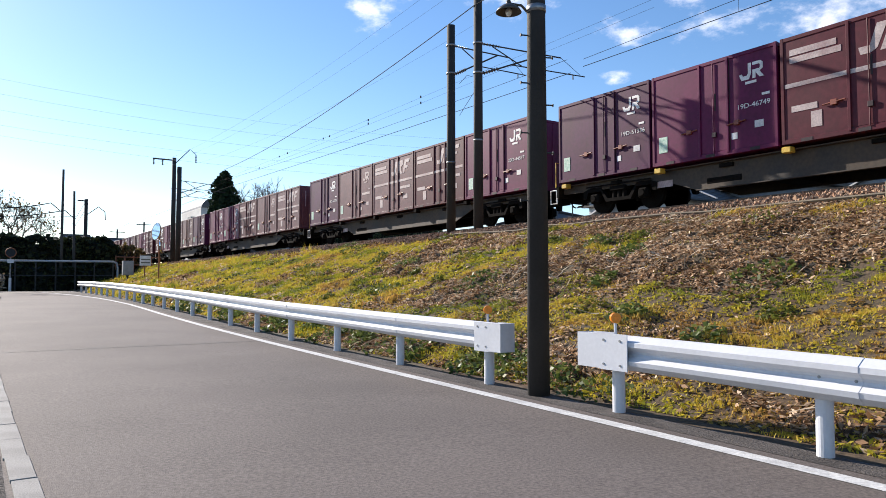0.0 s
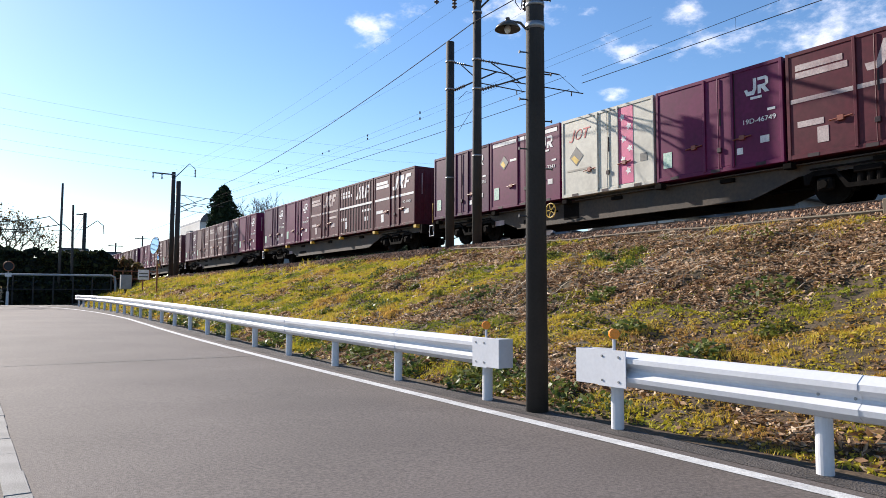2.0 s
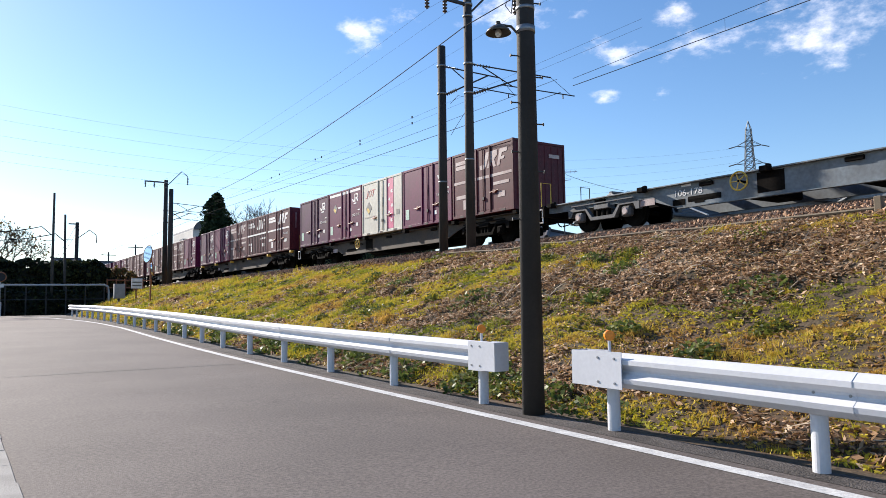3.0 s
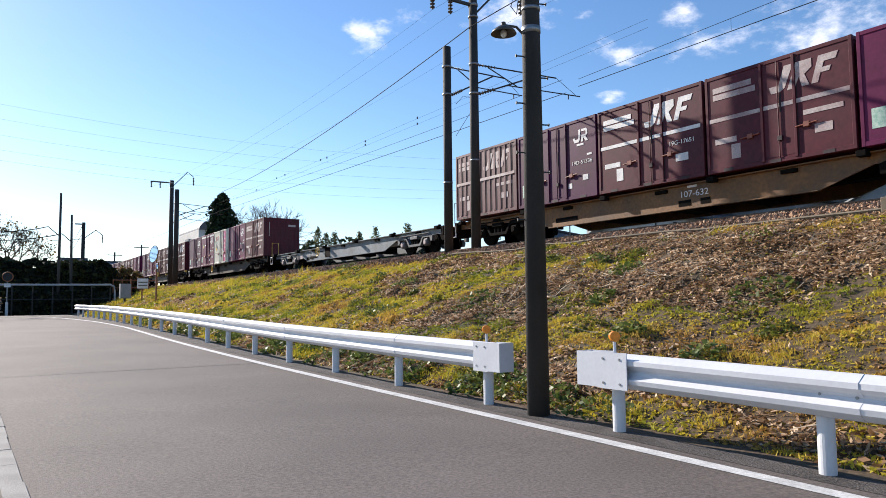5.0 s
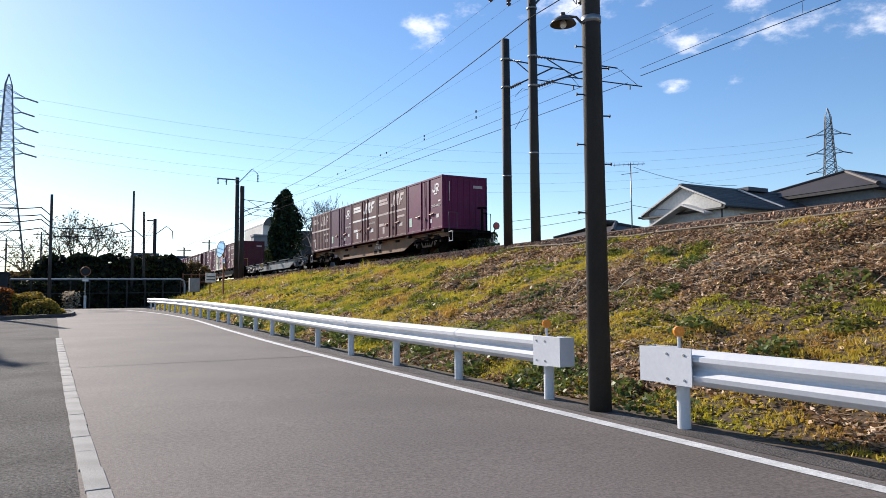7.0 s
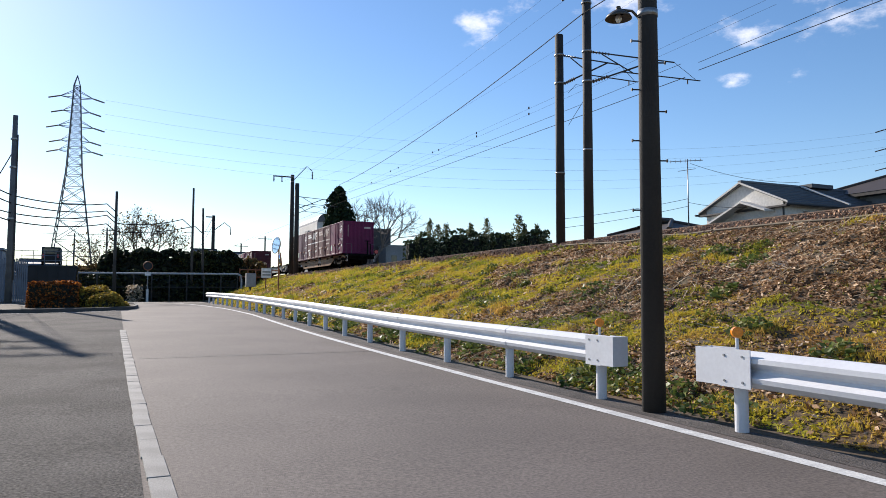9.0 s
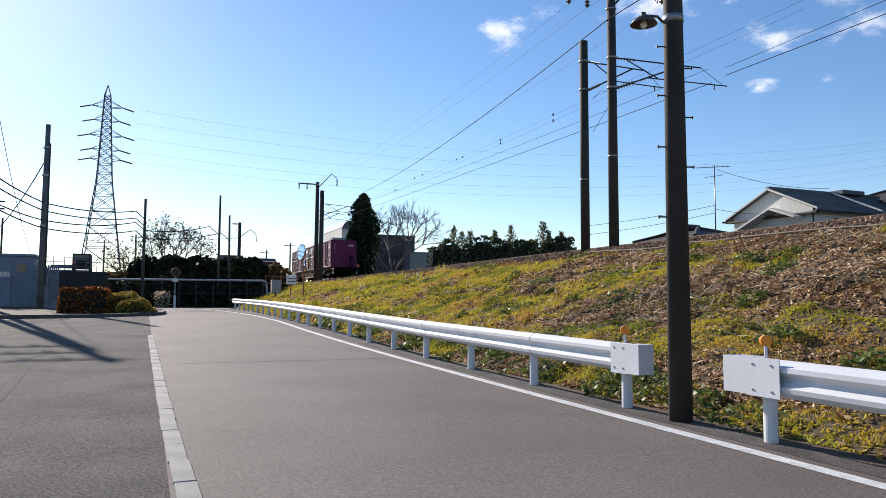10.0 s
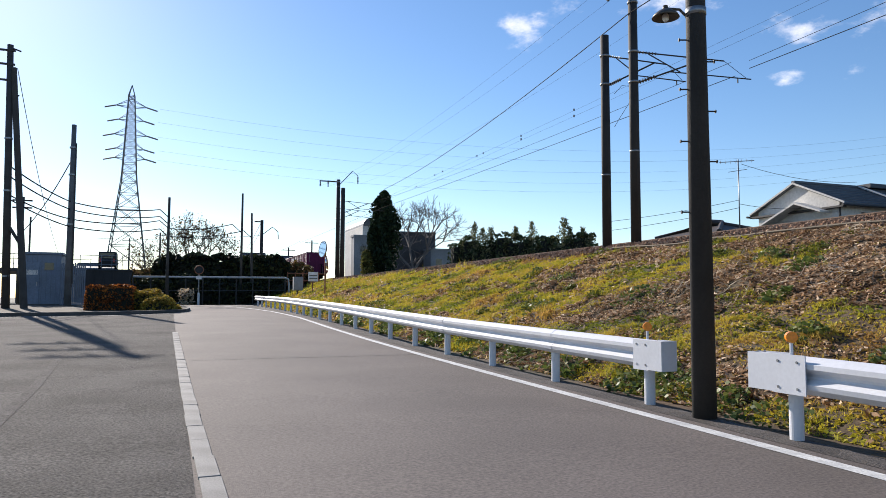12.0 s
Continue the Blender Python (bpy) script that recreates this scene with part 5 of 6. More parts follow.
# ---- buildings beyond the track ----
def gable_house(name, label, x0, x1, y0, y1, z0, eave, ridge, wall, roof, courses=9):
    """Ridge along x; the roof is laid in courses of tiles."""
    t = thing(name, label, "house", group="houses beyond the track")
    ym = (y0 + y1) / 2
    part("wall", a_slab([(y0, z0), (y1, z0), (y1, eave), (ym, ridge - 0.15), (y0, eave)], "x", x0, x1), M[wall], t)
    for s, ye in ((-1, y0), (1, y1)):
        over = 0.45
        ro = part("roof", a_slab([(ym, ridge), (ye + s * over, eave - over * (ridge - eave) / abs(ym - ye)), (ye + s * over, eave - over * (ridge - eave) / abs(ym - ye) - 0.1), (ym, ridge - 0.12)], "x", x0 - 0.2, x1 + 0.5), M[roof], t)
        for i in range(courses):
            k0 = (i + 0.5) / courses
            yy, zz = ym + (ye + s * over - ym) * k0, ridge + (eave - over * (ridge - eave) / abs(ym - ye) - ridge) * k0
            part("tile_course", a_box(x0 - 0.2, x1 + 0.5, yy - 0.05, yy + 0.05, zz - 0.02, zz + 0.035), M[roof], ro)
        part("barge_board", a_slab([(ym, ridge + 0.03), (ye + s * over, eave - over * (ridge - eave) / abs(ym - ye) + 0.03), (ye + s * over, eave - over * (ridge - eave) / abs(ym - ye) - 0.06), (ym, ridge - 0.07)], "x", x0 - 0.24, x0 - 0.2), M["wall_white"], t)
        part("gutter_pipe", a_rod((x0 - 0.4, ye + s * (over + 0.05), eave - 0.35), (x1 + 0.4, ye + s * (over + 0.05), eave - 0.35), 0.06, n=8), M["dark_steel"], t)
    part("ridge_cap", a_box(x0 - 0.2, x1 + 0.5, ym - 0.14, ym + 0.14, ridge - 0.03, ridge + 0.12, 0.03), M[roof], t)
    part("downpipe", a_rod((x0 - 0.05, y0 - 0.05, z0), (x0 - 0.05, y0 - 0.05, eave - 0.3), 0.05, n=8), M["dark_steel"], t)
    for x in (x0 + 1.5, x0 + 4.2):
        w = part("window", a_box(x, x + 1.5, y0 - 0.02, y0 + 0.02, eave - 1.5, eave - 0.6), M["glass_dark"], t)
        part("window_frame", a_box(x - 0.05, x + 1.55, y0 - 0.05, y0 - 0.02, eave - 0.62, eave - 0.54), M["wall_white"], w)
    return t


h1 = gable_house("house", "white house with a dark grey tiled roof", 31.5, 41.0, 26.1, 31.4, 0.7, 6.3, 7.5, "wall_white", "roof_tile")
part("porch_roof", a_slab([(30.6, 5.35), (28.2, 6.35), (26.6, 5.75), (26.6, 5.66), (28.2, 6.24), (30.6, 5.25)], "x", 30.7, 31.5), M["wall_white"], h1, "small lower gable on the white wall")
part("porch_eave", a_box(30.2, 31.5, 26.4, 30.9, 5.02, 5.16, 0.02), M["roof_tile"], h1)
part("eave_soffit", a_box(31.25, 31.5, 25.7, 31.8, 5.85, 5.95, 0.01), M["dark_steel"], h1)
part("roof_vent", a_box(36.6, 38.4, 28.3, 29.3, 7.5, 7.75, 0.02), M["roof_tile"], h1)
part("roof_strip", a_slab([(28.7, 7.56), (25.66, 6.14), (25.66, 6.22), (28.7, 7.64)], "x", 36.0, 36.2), M["wall_white"], h1)


def hip_house(label, x0, x1, y0, y1, z0, eave, ridge):
    t = thing("house", label, "house", group="houses beyond the track")
    part("wall", a_box(x0 + 0.6, x1 - 0.6, y0 + 0.6, y1 - 0.6, z0, eave), M["wall_grey"], t)
    bm = bmesh.new()
    xm0, xm1, ym = x0 + (y1 - y0) / 2, x1 - (y1 - y0) / 2, (y0 + y1) / 2
    v = [bm.verts.new(p) for p in ((x0, y0, eave), (x1, y0, eave), (x1, y1, eave), (x0, y1, eave), (xm0, ym, ridge), (xm1, ym, ridge))]
    for q in ((0, 1, 5, 4), (1, 2, 5), (2, 3, 4, 5), (3, 0, 4), (3, 2, 1, 0)):
        bm.faces.new([v[i] for i in q])
    bmesh.ops.recalc_face_normals(bm, faces=bm.faces[:])
    r = part("roof", bm, M["roof_brown"], t)
    for a, b in ((0, 4), (3, 4), (1, 5), (2, 5), (4, 5)):
        ps = ((x0, y0, eave), (x1, y0, eave), (x1, y1, eave), (x0, y1, eave), (xm0, ym, ridge), (xm1, ym, ridge))
        part("hip_cap", a_rod(ps[a], ps[b], 0.13, n=8), M["roof_brown"], r)
    part("fascia", a_box(x0 + 0.02, x1 - 0.02, y0 + 0.02, y1 - 0.02, eave - 0.2, eave - 0.01), M["dark_steel"], t)
    return t


hip_house("dark brown tiled hip-roofed house", 39.0, 51.0, 22.0, 31.0, 0.7, 7.2, 8.9)
hip_house("low grey-roofed outbuilding behind the track", 25.5, 29.5, 28.0, 33.0, 0.7, 4.6, 5.4)
gable_house("house", "grey-tiled house beyond the track", 39.5, 46.0, 14.0, 19.4, 0.7, 6.6, 7.9, "wall_grey", "roof_tile", 10)
fp = pole_thing("utility_pole", "distant utility pole with crossarms behind the houses", 63.0, 30.5, 0.7, 13.6, 0.17, 0.13, M["dark_pole"])
for z in (12.6, 13.3):
    part("crossarm", a_rod((62.5, 31.3, z), (63.5, 29.7, z), 0.06, n=6), M["dark_steel"], fp)
ap = pole_thing("antenna_mast", "television antenna on a tall thin mast", 27.7, 28.9, 4.5, 8.55, 0.035, 0.03, M["steel"])
part("boom", a_rod((27.0, 29.5, 8.45), (28.3, 28.4, 8.45), 0.02, n=6), M["steel"], ap)
for i in range(7):
    a = Vector((27.05 + 0.19 * i, 29.46 - 0.165 * i, 8.45))
    part("element", a_rod(a - Vector((0.3, 0.34, 0)), a + Vector((0.3, 0.34, 0)), 0.012, n=5), M["steel"], ap)
part("boom", a_rod((27.3, 29.2, 7.9), (28.0, 28.6, 8.0), 0.015, n=6), M["steel"], ap)
wires("thin drop wire from the antenna mast to the house", [((27.8, 28.8, 8.3), (36.4, 29.0, 7.9), 0.3), ((27.7, 28.9, 6.4), (22, 33, 5.4), 0.1), ((27.7, 28.9, 6.0), (22, 33, 4.9), 0.1), ((27.7, 28.9, 6.2), (31.0, 28.0, 6.0), 0.1)], 0.012)


def block_building(label, x0, x1, y0, y1, z1, wall, windows=0, arch=False):
    t = thing("building", label, "building", group="buildings beyond the track")
    part("wall", a_box(x0, x1, y0, y1, 0.7, z1), M[wall], t)
    if arch:
        n = 12
        out = [(x0 + (x1 - x0) * (0.5 - 0.5 * math.cos(math.pi * i / n)), z1 + 1.1 * math.sin(math.pi * i / n)) for i in range(n + 1)]
        part("roof", a_slab(out, "y", y0 - 0.2, y1 + 0.2), M["roof_tile"], t)
    else:
        part("parapet", a_box(x0 - 0.1, x1 + 0.1, y0 - 0.1, y1 + 0.1, z1, z1 + 0.25), M[wall], t)
    for i in range(windows):
        x = x0 + 0.8 + i * (x1 - x0 - 1.2) / max(1, windows)
        w = part("window", a_box(x, x + 0.8, y0 - 0.03, y0, z1 - 2.2, z1 - 1.2), M["glass_dark"], t)
        part("window_frame", a_box(x - 0.05, x + 0.85, y0 - 0.05, y0 - 0.03, z1 - 2.28, z1 - 2.2), M["wall_grey"], w)
    return t


block_building("pale grey hall with a small vaulted roof", 23.3, 25.7, 90, 100, 10.7, "wall_white", 1, True)
block_building("grey flat-roofed works building", 21.8, 26.0, 88.5, 90, 9.1, "wall_grey", 3)
block_building("dark brown flat-roofed building", 29.2, 35.3, 95, 104, 10.4, "wall_brown", 0)
block_building("low pale building behind bare tree", 33.5, 39.0, 92, 99, 7.9, "wall_grey", 2)
for i, (x0, x1, y, z, wl) in enumerate(((10.0, 13.0, 108, 8.0, "wall_grey"), (13.4, 18.5, 112, 7.9, "wall_brown"), (-10.0, -6.5, 90, 5.2, "wall_grey"), (-5.5, -1.0, 95, 4.6, "wall_white"), (-16, -11, 95, 5.0, "wall_grey"), (6.5, 9.5, 125, 7.0, "wall_grey"))):
    gable_house("house", "distant house roof above the hedges", x0, x1, y, y + 6, 0.7, z - 1.0, z, wl, "roof_tile", 3)


# ---- small things along the crest ----
M["duct"] = material("duct", (0.20, 0.16, 0.11), 0.9, scale=3)
cd = thing("cable_duct", "pale cable duct lying along the crest of the bank", "cable duct")
part("pipe", ribbon([(12.38, y, bank_z(12.38, y) + 0.06) for y in [-6 + 1.0 * i for i in range(26)]], 0.03, 6), M["duct"], cd)
mp = thing("marker_post", "short weathered concrete boundary post on the crest", "post")
part("post", a_box(12.3, 12.42, 5.5, 5.62, bank_z(12.36, 5.6) - 0.1, bank_z(12.36, 5.6) + 0.24, 0.012), M["duct"], mp)


# ---- kerb blocks and marks on the ground ----
def kerb_x(y):
    return curve_at([(-20, 0.36), (4.35, 0.275), (6.5, 0.235), (20.1, 0.15)], y)


def build_kerb():
    t = thing("kerb_strip", "flush strip of pale concrete kerb blocks with open joints", "kerb", kind="structure")
    me = finish("block", a_box(-0.068, 0.068, -0.298, 0.298, -0.12, 0.0, 0.003), M["kerb_concrete"])
    y, k = -9.9, 0
    while y < 20.0:
        share("block", me, t, pose(kerb_x(y) + random.uniform(-0.004, 0.004), y, road_z(y) + 0.016 + random.uniform(-0.003, 0.003), random.uniform(-0.1, 0.1) + 0.7, 0, 0.6 + random.uniform(-0.5, 0.5)))
        y += 0.6
    # worn line across the yard and a sealed joint across the road
    verts, faces = [], []
    for i, y in enumerate([5 + 0.8 * j for j in range(16)]):
        x = curve_at([(5, -1.33), (7.5, -1.40), (9.6, -1.47), (16.7, -1.9)], y)
        verts += [(x - 0.06, y, road_z(y) + 0.007), (x + 0.06, y, road_z(y) + 0.007)]
        if i:
            faces.append((2 * i - 2, 2 * i - 1, 2 * i + 1, 2 * i))
    tagged(raw("yard_line", verts, faces, M["worn_paint"]), "faint worn-out painted line on old asphalt", "road marking", kind="structure")
    verts, faces = [], []
    for i in range(30):
        x = 0.35 + i * 0.14
        y = 12.55 + 0.05 * noise.noise((x * 0.8, 2.0, 0.0)) + 0.02 * noise.noise((x * 4, 1.0, 0.0))
        verts += [(x, y - 0.018, road_z(y) + 0.004), (x, y + 0.018, road_z(y) + 0.004)]
        if i:
            faces.append((2 * i - 2, 2 * i, 2 * i + 1, 2 * i - 1))
    tagged(raw("road_joint", verts, faces, M["tar"]), "dark sealed joint running across the asphalt", "road joint", kind="structure")
    # darker patched gutter strip between line and grass
    verts, faces = [], []
    for i, y in enumerate([-20 + 1.0 * j for j in range(70)]):
        verts += [(line_x(y) + 0.2, y, road_z(y) + 0.003), (rail_x(y) + 0.06, y, road_z(y) + 0.003)]
        if i:
            faces.append((2 * i - 2, 2 * i - 1, 2 * i + 1, 2 * i))
    tagged(raw("gutter", verts, faces, M["gutter"]), "gritty dark asphalt gutter strip along the grass", "gutter", kind="structure")


M["worn_paint"] = material("worn_paint", (0.108, 0.099, 0.092), 0.95, scale=4, second=(0.085, 0.078, 0.072), fine=45, fine_vary=0.6, bump=1.0, bump_scale=60, spec=0.12)
M["tar"] = material("tar", (0.06, 0.058, 0.056), 0.7, scale=5)
M["gutter"] = material("gutter", (0.10, 0.088, 0.079), 0.9, scale=2.5, vary=0.4, fine=50, fine_vary=0.45, bump=0.8, bump_scale=70, spec=0.3)
build_kerb()


# ---- plants ----
def leaf_mesh(centres, size, rng, flat=0.0, stretch=1.6):
    """Four-sided leaves of random turn at the centres; flat 1 lays them on the ground."""
    c = np.asarray(centres, float)
    n = len(c)
    a = rng.normal(size=(n, 3))
    a[:, 2] *= (1 - flat)
    a /= np.linalg.norm(a, axis=1)[:, None] + 1e-9
    b = rng.normal(size=(n, 3))
    b[:, 2] *= (1 - flat)
    b -= (a * b).sum(1)[:, None] * a
    b /= np.linalg.norm(b, axis=1)[:, None] + 1e-9
    s = (np.asarray(size) * rng.uniform(0.6, 1.4, n))[:, None]
    a, b = a * s * stretch * 0.5, b * s * 0.5
    v = np.stack([c - a, c - b * 0.9 + a * 0.1, c + a, c + b * 0.9 - a * 0.1], 1).reshape(-1, 3)
    f = (np.arange(n)[:, None] * 4 + np.arange(4)).tolist()
    return v, f


F = {
    "moss": foliage("moss", [(0.30, 0.16, 0.05), (0.45, 0.28, 0.06), (0.54, 0.40, 0.05), (0.52, 0.43, 0.04), (0.36, 0.34, 0.03), (0.15, 0.19, 0.018)], 0.7, through_light=0.35, swing=0.5, island=0.3),
    "grass": foliage("grass", [(0.57, 0.35, 0.09), (0.60, 0.43, 0.06), (0.49, 0.41, 0.04), (0.32, 0.32, 0.03), (0.12, 0.16, 0.018)], 0.7, through_light=0.4, swing=0.5, island=0.35),
    "litter": foliage("litter", [(0.07, 0.033, 0.015), (0.26, 0.145, 0.07), (0.50, 0.32, 0.18), (0.78, 0.60, 0.42)], 0.8, through_light=0.25, swing=0.2, island=0.95),
    "tuft": foliage("tuft", [(0.05, 0.06, 0.012), (0.13, 0.15, 0.025), (0.30, 0.29, 0.05)], 1.2, 0.5, through_light=0.3),
    "weed": foliage("weed", [(0.06, 0.09, 0.02), (0.12, 0.16, 0.035), (0.22, 0.23, 0.07)], 1.2, 0.5),
    "straw": foliage("straw", [(0.26, 0.17, 0.09), (0.48, 0.36, 0.23), (0.72, 0.62, 0.48)], 1.0),
    "conifer": foliage("conifer", [(0.008, 0.018, 0.008), (0.018, 0.035, 0.014), (0.035, 0.055, 0.02)], 0.6, through_light=0.15),
    "yellow_conifer": foliage("yellow_conifer", [(0.05, 0.05, 0.012), (0.12, 0.12, 0.03), (0.22, 0.19, 0.05)], 0.6, through_light=0.25),
    "cedar": foliage("cedar", [(0.05, 0.06, 0.025), (0.14, 0.15, 0.07), (0.28, 0.26, 0.14)], 0.6, through_light=0.4),
    "garden": foliage("garden", [(0.02, 0.03, 0.012), (0.05, 0.07, 0.025), (0.07, 0.09, 0.035)], 0.5, through_light=0.15),
    # hedge leaves kept near black: the shade they stand in is coloured in
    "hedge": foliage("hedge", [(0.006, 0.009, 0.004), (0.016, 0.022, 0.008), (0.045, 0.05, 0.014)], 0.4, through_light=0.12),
    "yellow_shrub": foliage("yellow_shrub", [(0.13, 0.08, 0.02), (0.28, 0.19, 0.03), (0.36, 0.28, 0.05)], 0.9, through_light=0.35),
    "rust_shrub": foliage("rust_shrub", [(0.06, 0.022, 0.01), (0.26, 0.075, 0.015), (0.50, 0.17, 0.03)], 0.9, through_light=0.3),
    "autumn": foliage("autumn", [(0.07, 0.04, 0.02), (0.16, 0.10, 0.04), (0.11, 0.10, 0.03)], 0.5),
}
M["bark_pale"] = material("bark_pale", (0.17, 0.14, 0.12), 0.9, scale=3, vary=0.3)
M["bark"] = material("bark", (0.09, 0.07, 0.055), 0.9, scale=3, vary=0.4, fine=20, fine_vary=0.3, bump=0.6, bump_scale=30)


def bank_points(n, y0, y1, rng, k0=0.0, k1=1.0):
    y = rng.uniform(y0, y1, n)
    # cover starts past the rail: bare dark earth stands in for its shadow band
    foot = np.interp(y, [-40, 4, 12, 16, 20, 26, 34, 42, 50, 72], [5.28, 5.30, 5.32, 5.41, 5.56, 5.70, 5.90, 6.0, 6.0, 9.0])
    k = rng.uniform(k0, k1, n)
    return foot + (CREST_X + 0.1 - foot) * k, y, k


def green_at(x, y, k):
    """How green the bank is: long patches, drier towards the crest and on the nearer stretch."""
    v = 0.52 + 1.0 * noise.noise((x * 0.55, y * 0.26, 1.7)) + 0.6 * noise.noise((x * 1.5, y * 0.8, 5.2)) + 0.35 * noise.noise((x * 4.0, y * 2.8, 2.6))
    near = max(0.0, 1 - max(0.0, y - 8) / 11)
    dry = 0.55 * near * max(0.0, min(1.0, (k - 0.25) * 2.2)) + 0.22 * max(0.0, k - 0.7) / 0.3
    return v + 0.26 + 0.2 * max(0.0, min(1.0, (y - 15) / 10)) - dry - (0.25 if k < 0.12 and y < 13 else 0.0)


def clump_at(x, y):
    return max(0.0, noise.noise((x * 2.2, y * 1.5, 9.0)) + 0.6 * noise.noise((x * 5.0, y * 3.8, 4.0)))


def grass_blades(spots, rng):
    """Narrow three-cornered blades in tufts; each spot is (x, y, z, height, width)."""
    p = np.asarray(spots, float)
    n, per = len(p), 7
    p = np.repeat(p, per, axis=0)
    m = len(p)
    a, lean = rng.uniform(0, math.tau, m), rng.uniform(0.15, 1.1, m)
    h = p[:, 3] * rng.uniform(0.5, 1.25, m)
    foot = p[:, :3] + np.stack([rng.normal(0, 1, m) * p[:, 3] * 0.45, rng.normal(0, 1, m) * p[:, 3] * 0.45, np.full(m, -0.01)], 1)
    tip = foot + np.stack([np.cos(a) * h * lean, np.sin(a) * h * lean, h], 1)
    b = a + rng.uniform(0.8, 2.3, m)
    side = np.stack([np.cos(b), np.sin(b), np.zeros(m)], 1) * (p[:, 4] * rng.uniform(0.6, 1.3, m))[:, None]
    v = np.stack([foot - side, foot + side, tip], 1).reshape(-1, 3)
    return v, np.arange(m * 3).reshape(-1, 3).tolist()


def build_bank_cover():
    rng = np.random.default_rng(5)
    moss, litter, msize, lsize, tufts = [], [], [], [], []
    for n, y0, y1, size in ((190000, -2, 13, 0.026), (95000, 13, 28, 0.042), (52000, 28, 66, 0.08)):
        xs, ys, ks = bank_points(n, y0, y1, rng)
        pick = rng.uniform(0, 1, n)
        lift = rng.uniform(0.0, 1.0, n)
        for x, y, k, p, h in zip(xs, ys, ks, pick, lift):
            if x > 12.3 + 0.3 * noise.noise((x, y * 0.7, 3.0)) + 0.25 * (p - 0.5):
                continue
            g = green_at(x, y, k)
            z = bank_z(x, y)
            # gaps in the cover bare the darkened earth as shade between clumps
            gap = noise.noise((x * 4.5, y * 4.0, 2.0)) + 0.5 * noise.noise((x * 11, y * 10, 6.0))
            if gap < -0.30 and h > 0.15:
                continue
            if p < max(0.04, min(0.97, (g - 0.25) * 2.0)):
                c = clump_at(x, y)
                if h < 0.16:
                    tufts.append((x, y, z + 0.04 * c, size * (1.2 + 3.6 * c), size * 0.2))
                elif h < 0.7:
                    moss.append((x, y, z + h * (0.015 + 0.10 * c) + size * 0.2))
                    msize.append(size)
            else:
                litter.append((x, y, z + h * 0.035 + size * 0.15))
                lsize.append(size * (0.8 + 0.7 * p))
    v, f = leaf_mesh(moss, msize, rng, 0.45, 2.1)
    tagged(raw("ground_cover", v, f, F["moss"]), "short mossy yellow-green ground cover on the embankment", "ground cover", kind="stuff")
    v, f = grass_blades(tufts, rng)
    tagged(raw("grass", v, f, F["grass"]), "short yellow-green winter grass in tufts on the embankment", "grass", kind="stuff")
    v, f = leaf_mesh(litter, lsize, rng, 0.62, 2.3)
    tagged(raw("leaf_litter", v, f, F["litter"]), "dry brown leaf litter scattered over the embankment", "leaf litter", kind="stuff")
    # bent dead stalks lying in drifts on the slope
    xs, ys, ks = bank_points(9000, -2, 34, rng)
    verts, faces = [], []
    for x, y, k in zip(xs, ys, ks):
        drift = noise.noise((x * 0.9, y * 0.7, 12.0)) - 0.5 * min(1.0, max(0.0, green_at(x, y, k)))
        if x > 12.2 or drift < 0.0 or (y > 11 and rng.uniform() < 0.75):
            continue
        a, ln = rng.uniform(0, math.tau), rng.uniform(0.08, 0.34)
        w = 0.0035 + 0.0003 * max(0.0, y)
        i = len(verts)
        for j in range(3):
            u, w2 = x + ln * j / 2 * math.cos(a), y + ln * j / 2 * math.sin(a)
            a += rng.uniform(-0.5, 0.5)
            z = bank_z(u, w2) + 0.035 + rng.uniform(0.0, 0.05) * j
            verts += [(u - w, w2, z), (u + w, w2, z), (u, w2 + w, z + 1.4 * w)]
        for j in range(2):
            b = i + 3 * j
            faces += [(b, b + 1, b + 4, b + 3), (b + 1, b + 2, b + 5, b + 4), (b + 2, b, b + 3, b + 5)]
    tagged(raw("dead_stalks", verts, faces, F["straw"]), "pale dead stalks lying on the slope", "stalks", kind="stuff")


build_bank_cover()


def weed_clump(x, y, r, n, size, rng, me_name="weed"):
    a = rng.uniform(0, math.tau, n)
    d = r * np.sqrt(rng.uniform(0, 1, n))
    px, py = x + d * np.cos(a), y + d * np.sin(a)
    pz = [bank_z(u, v) + rng.uniform(0.02, 0.22) * (1 - q / r * 0.6) for u, v, q in zip(px, py, d)]
    v, f = leaf_mesh(np.stack([px, py, pz], 1), size, rng, 0.5, 1.3)
    ob = raw("weed", v, f, F[me_name])
    return tagged(ob, "low leafy green weed at the foot of the bank", "weed", "weeds along the bank", "stuff")


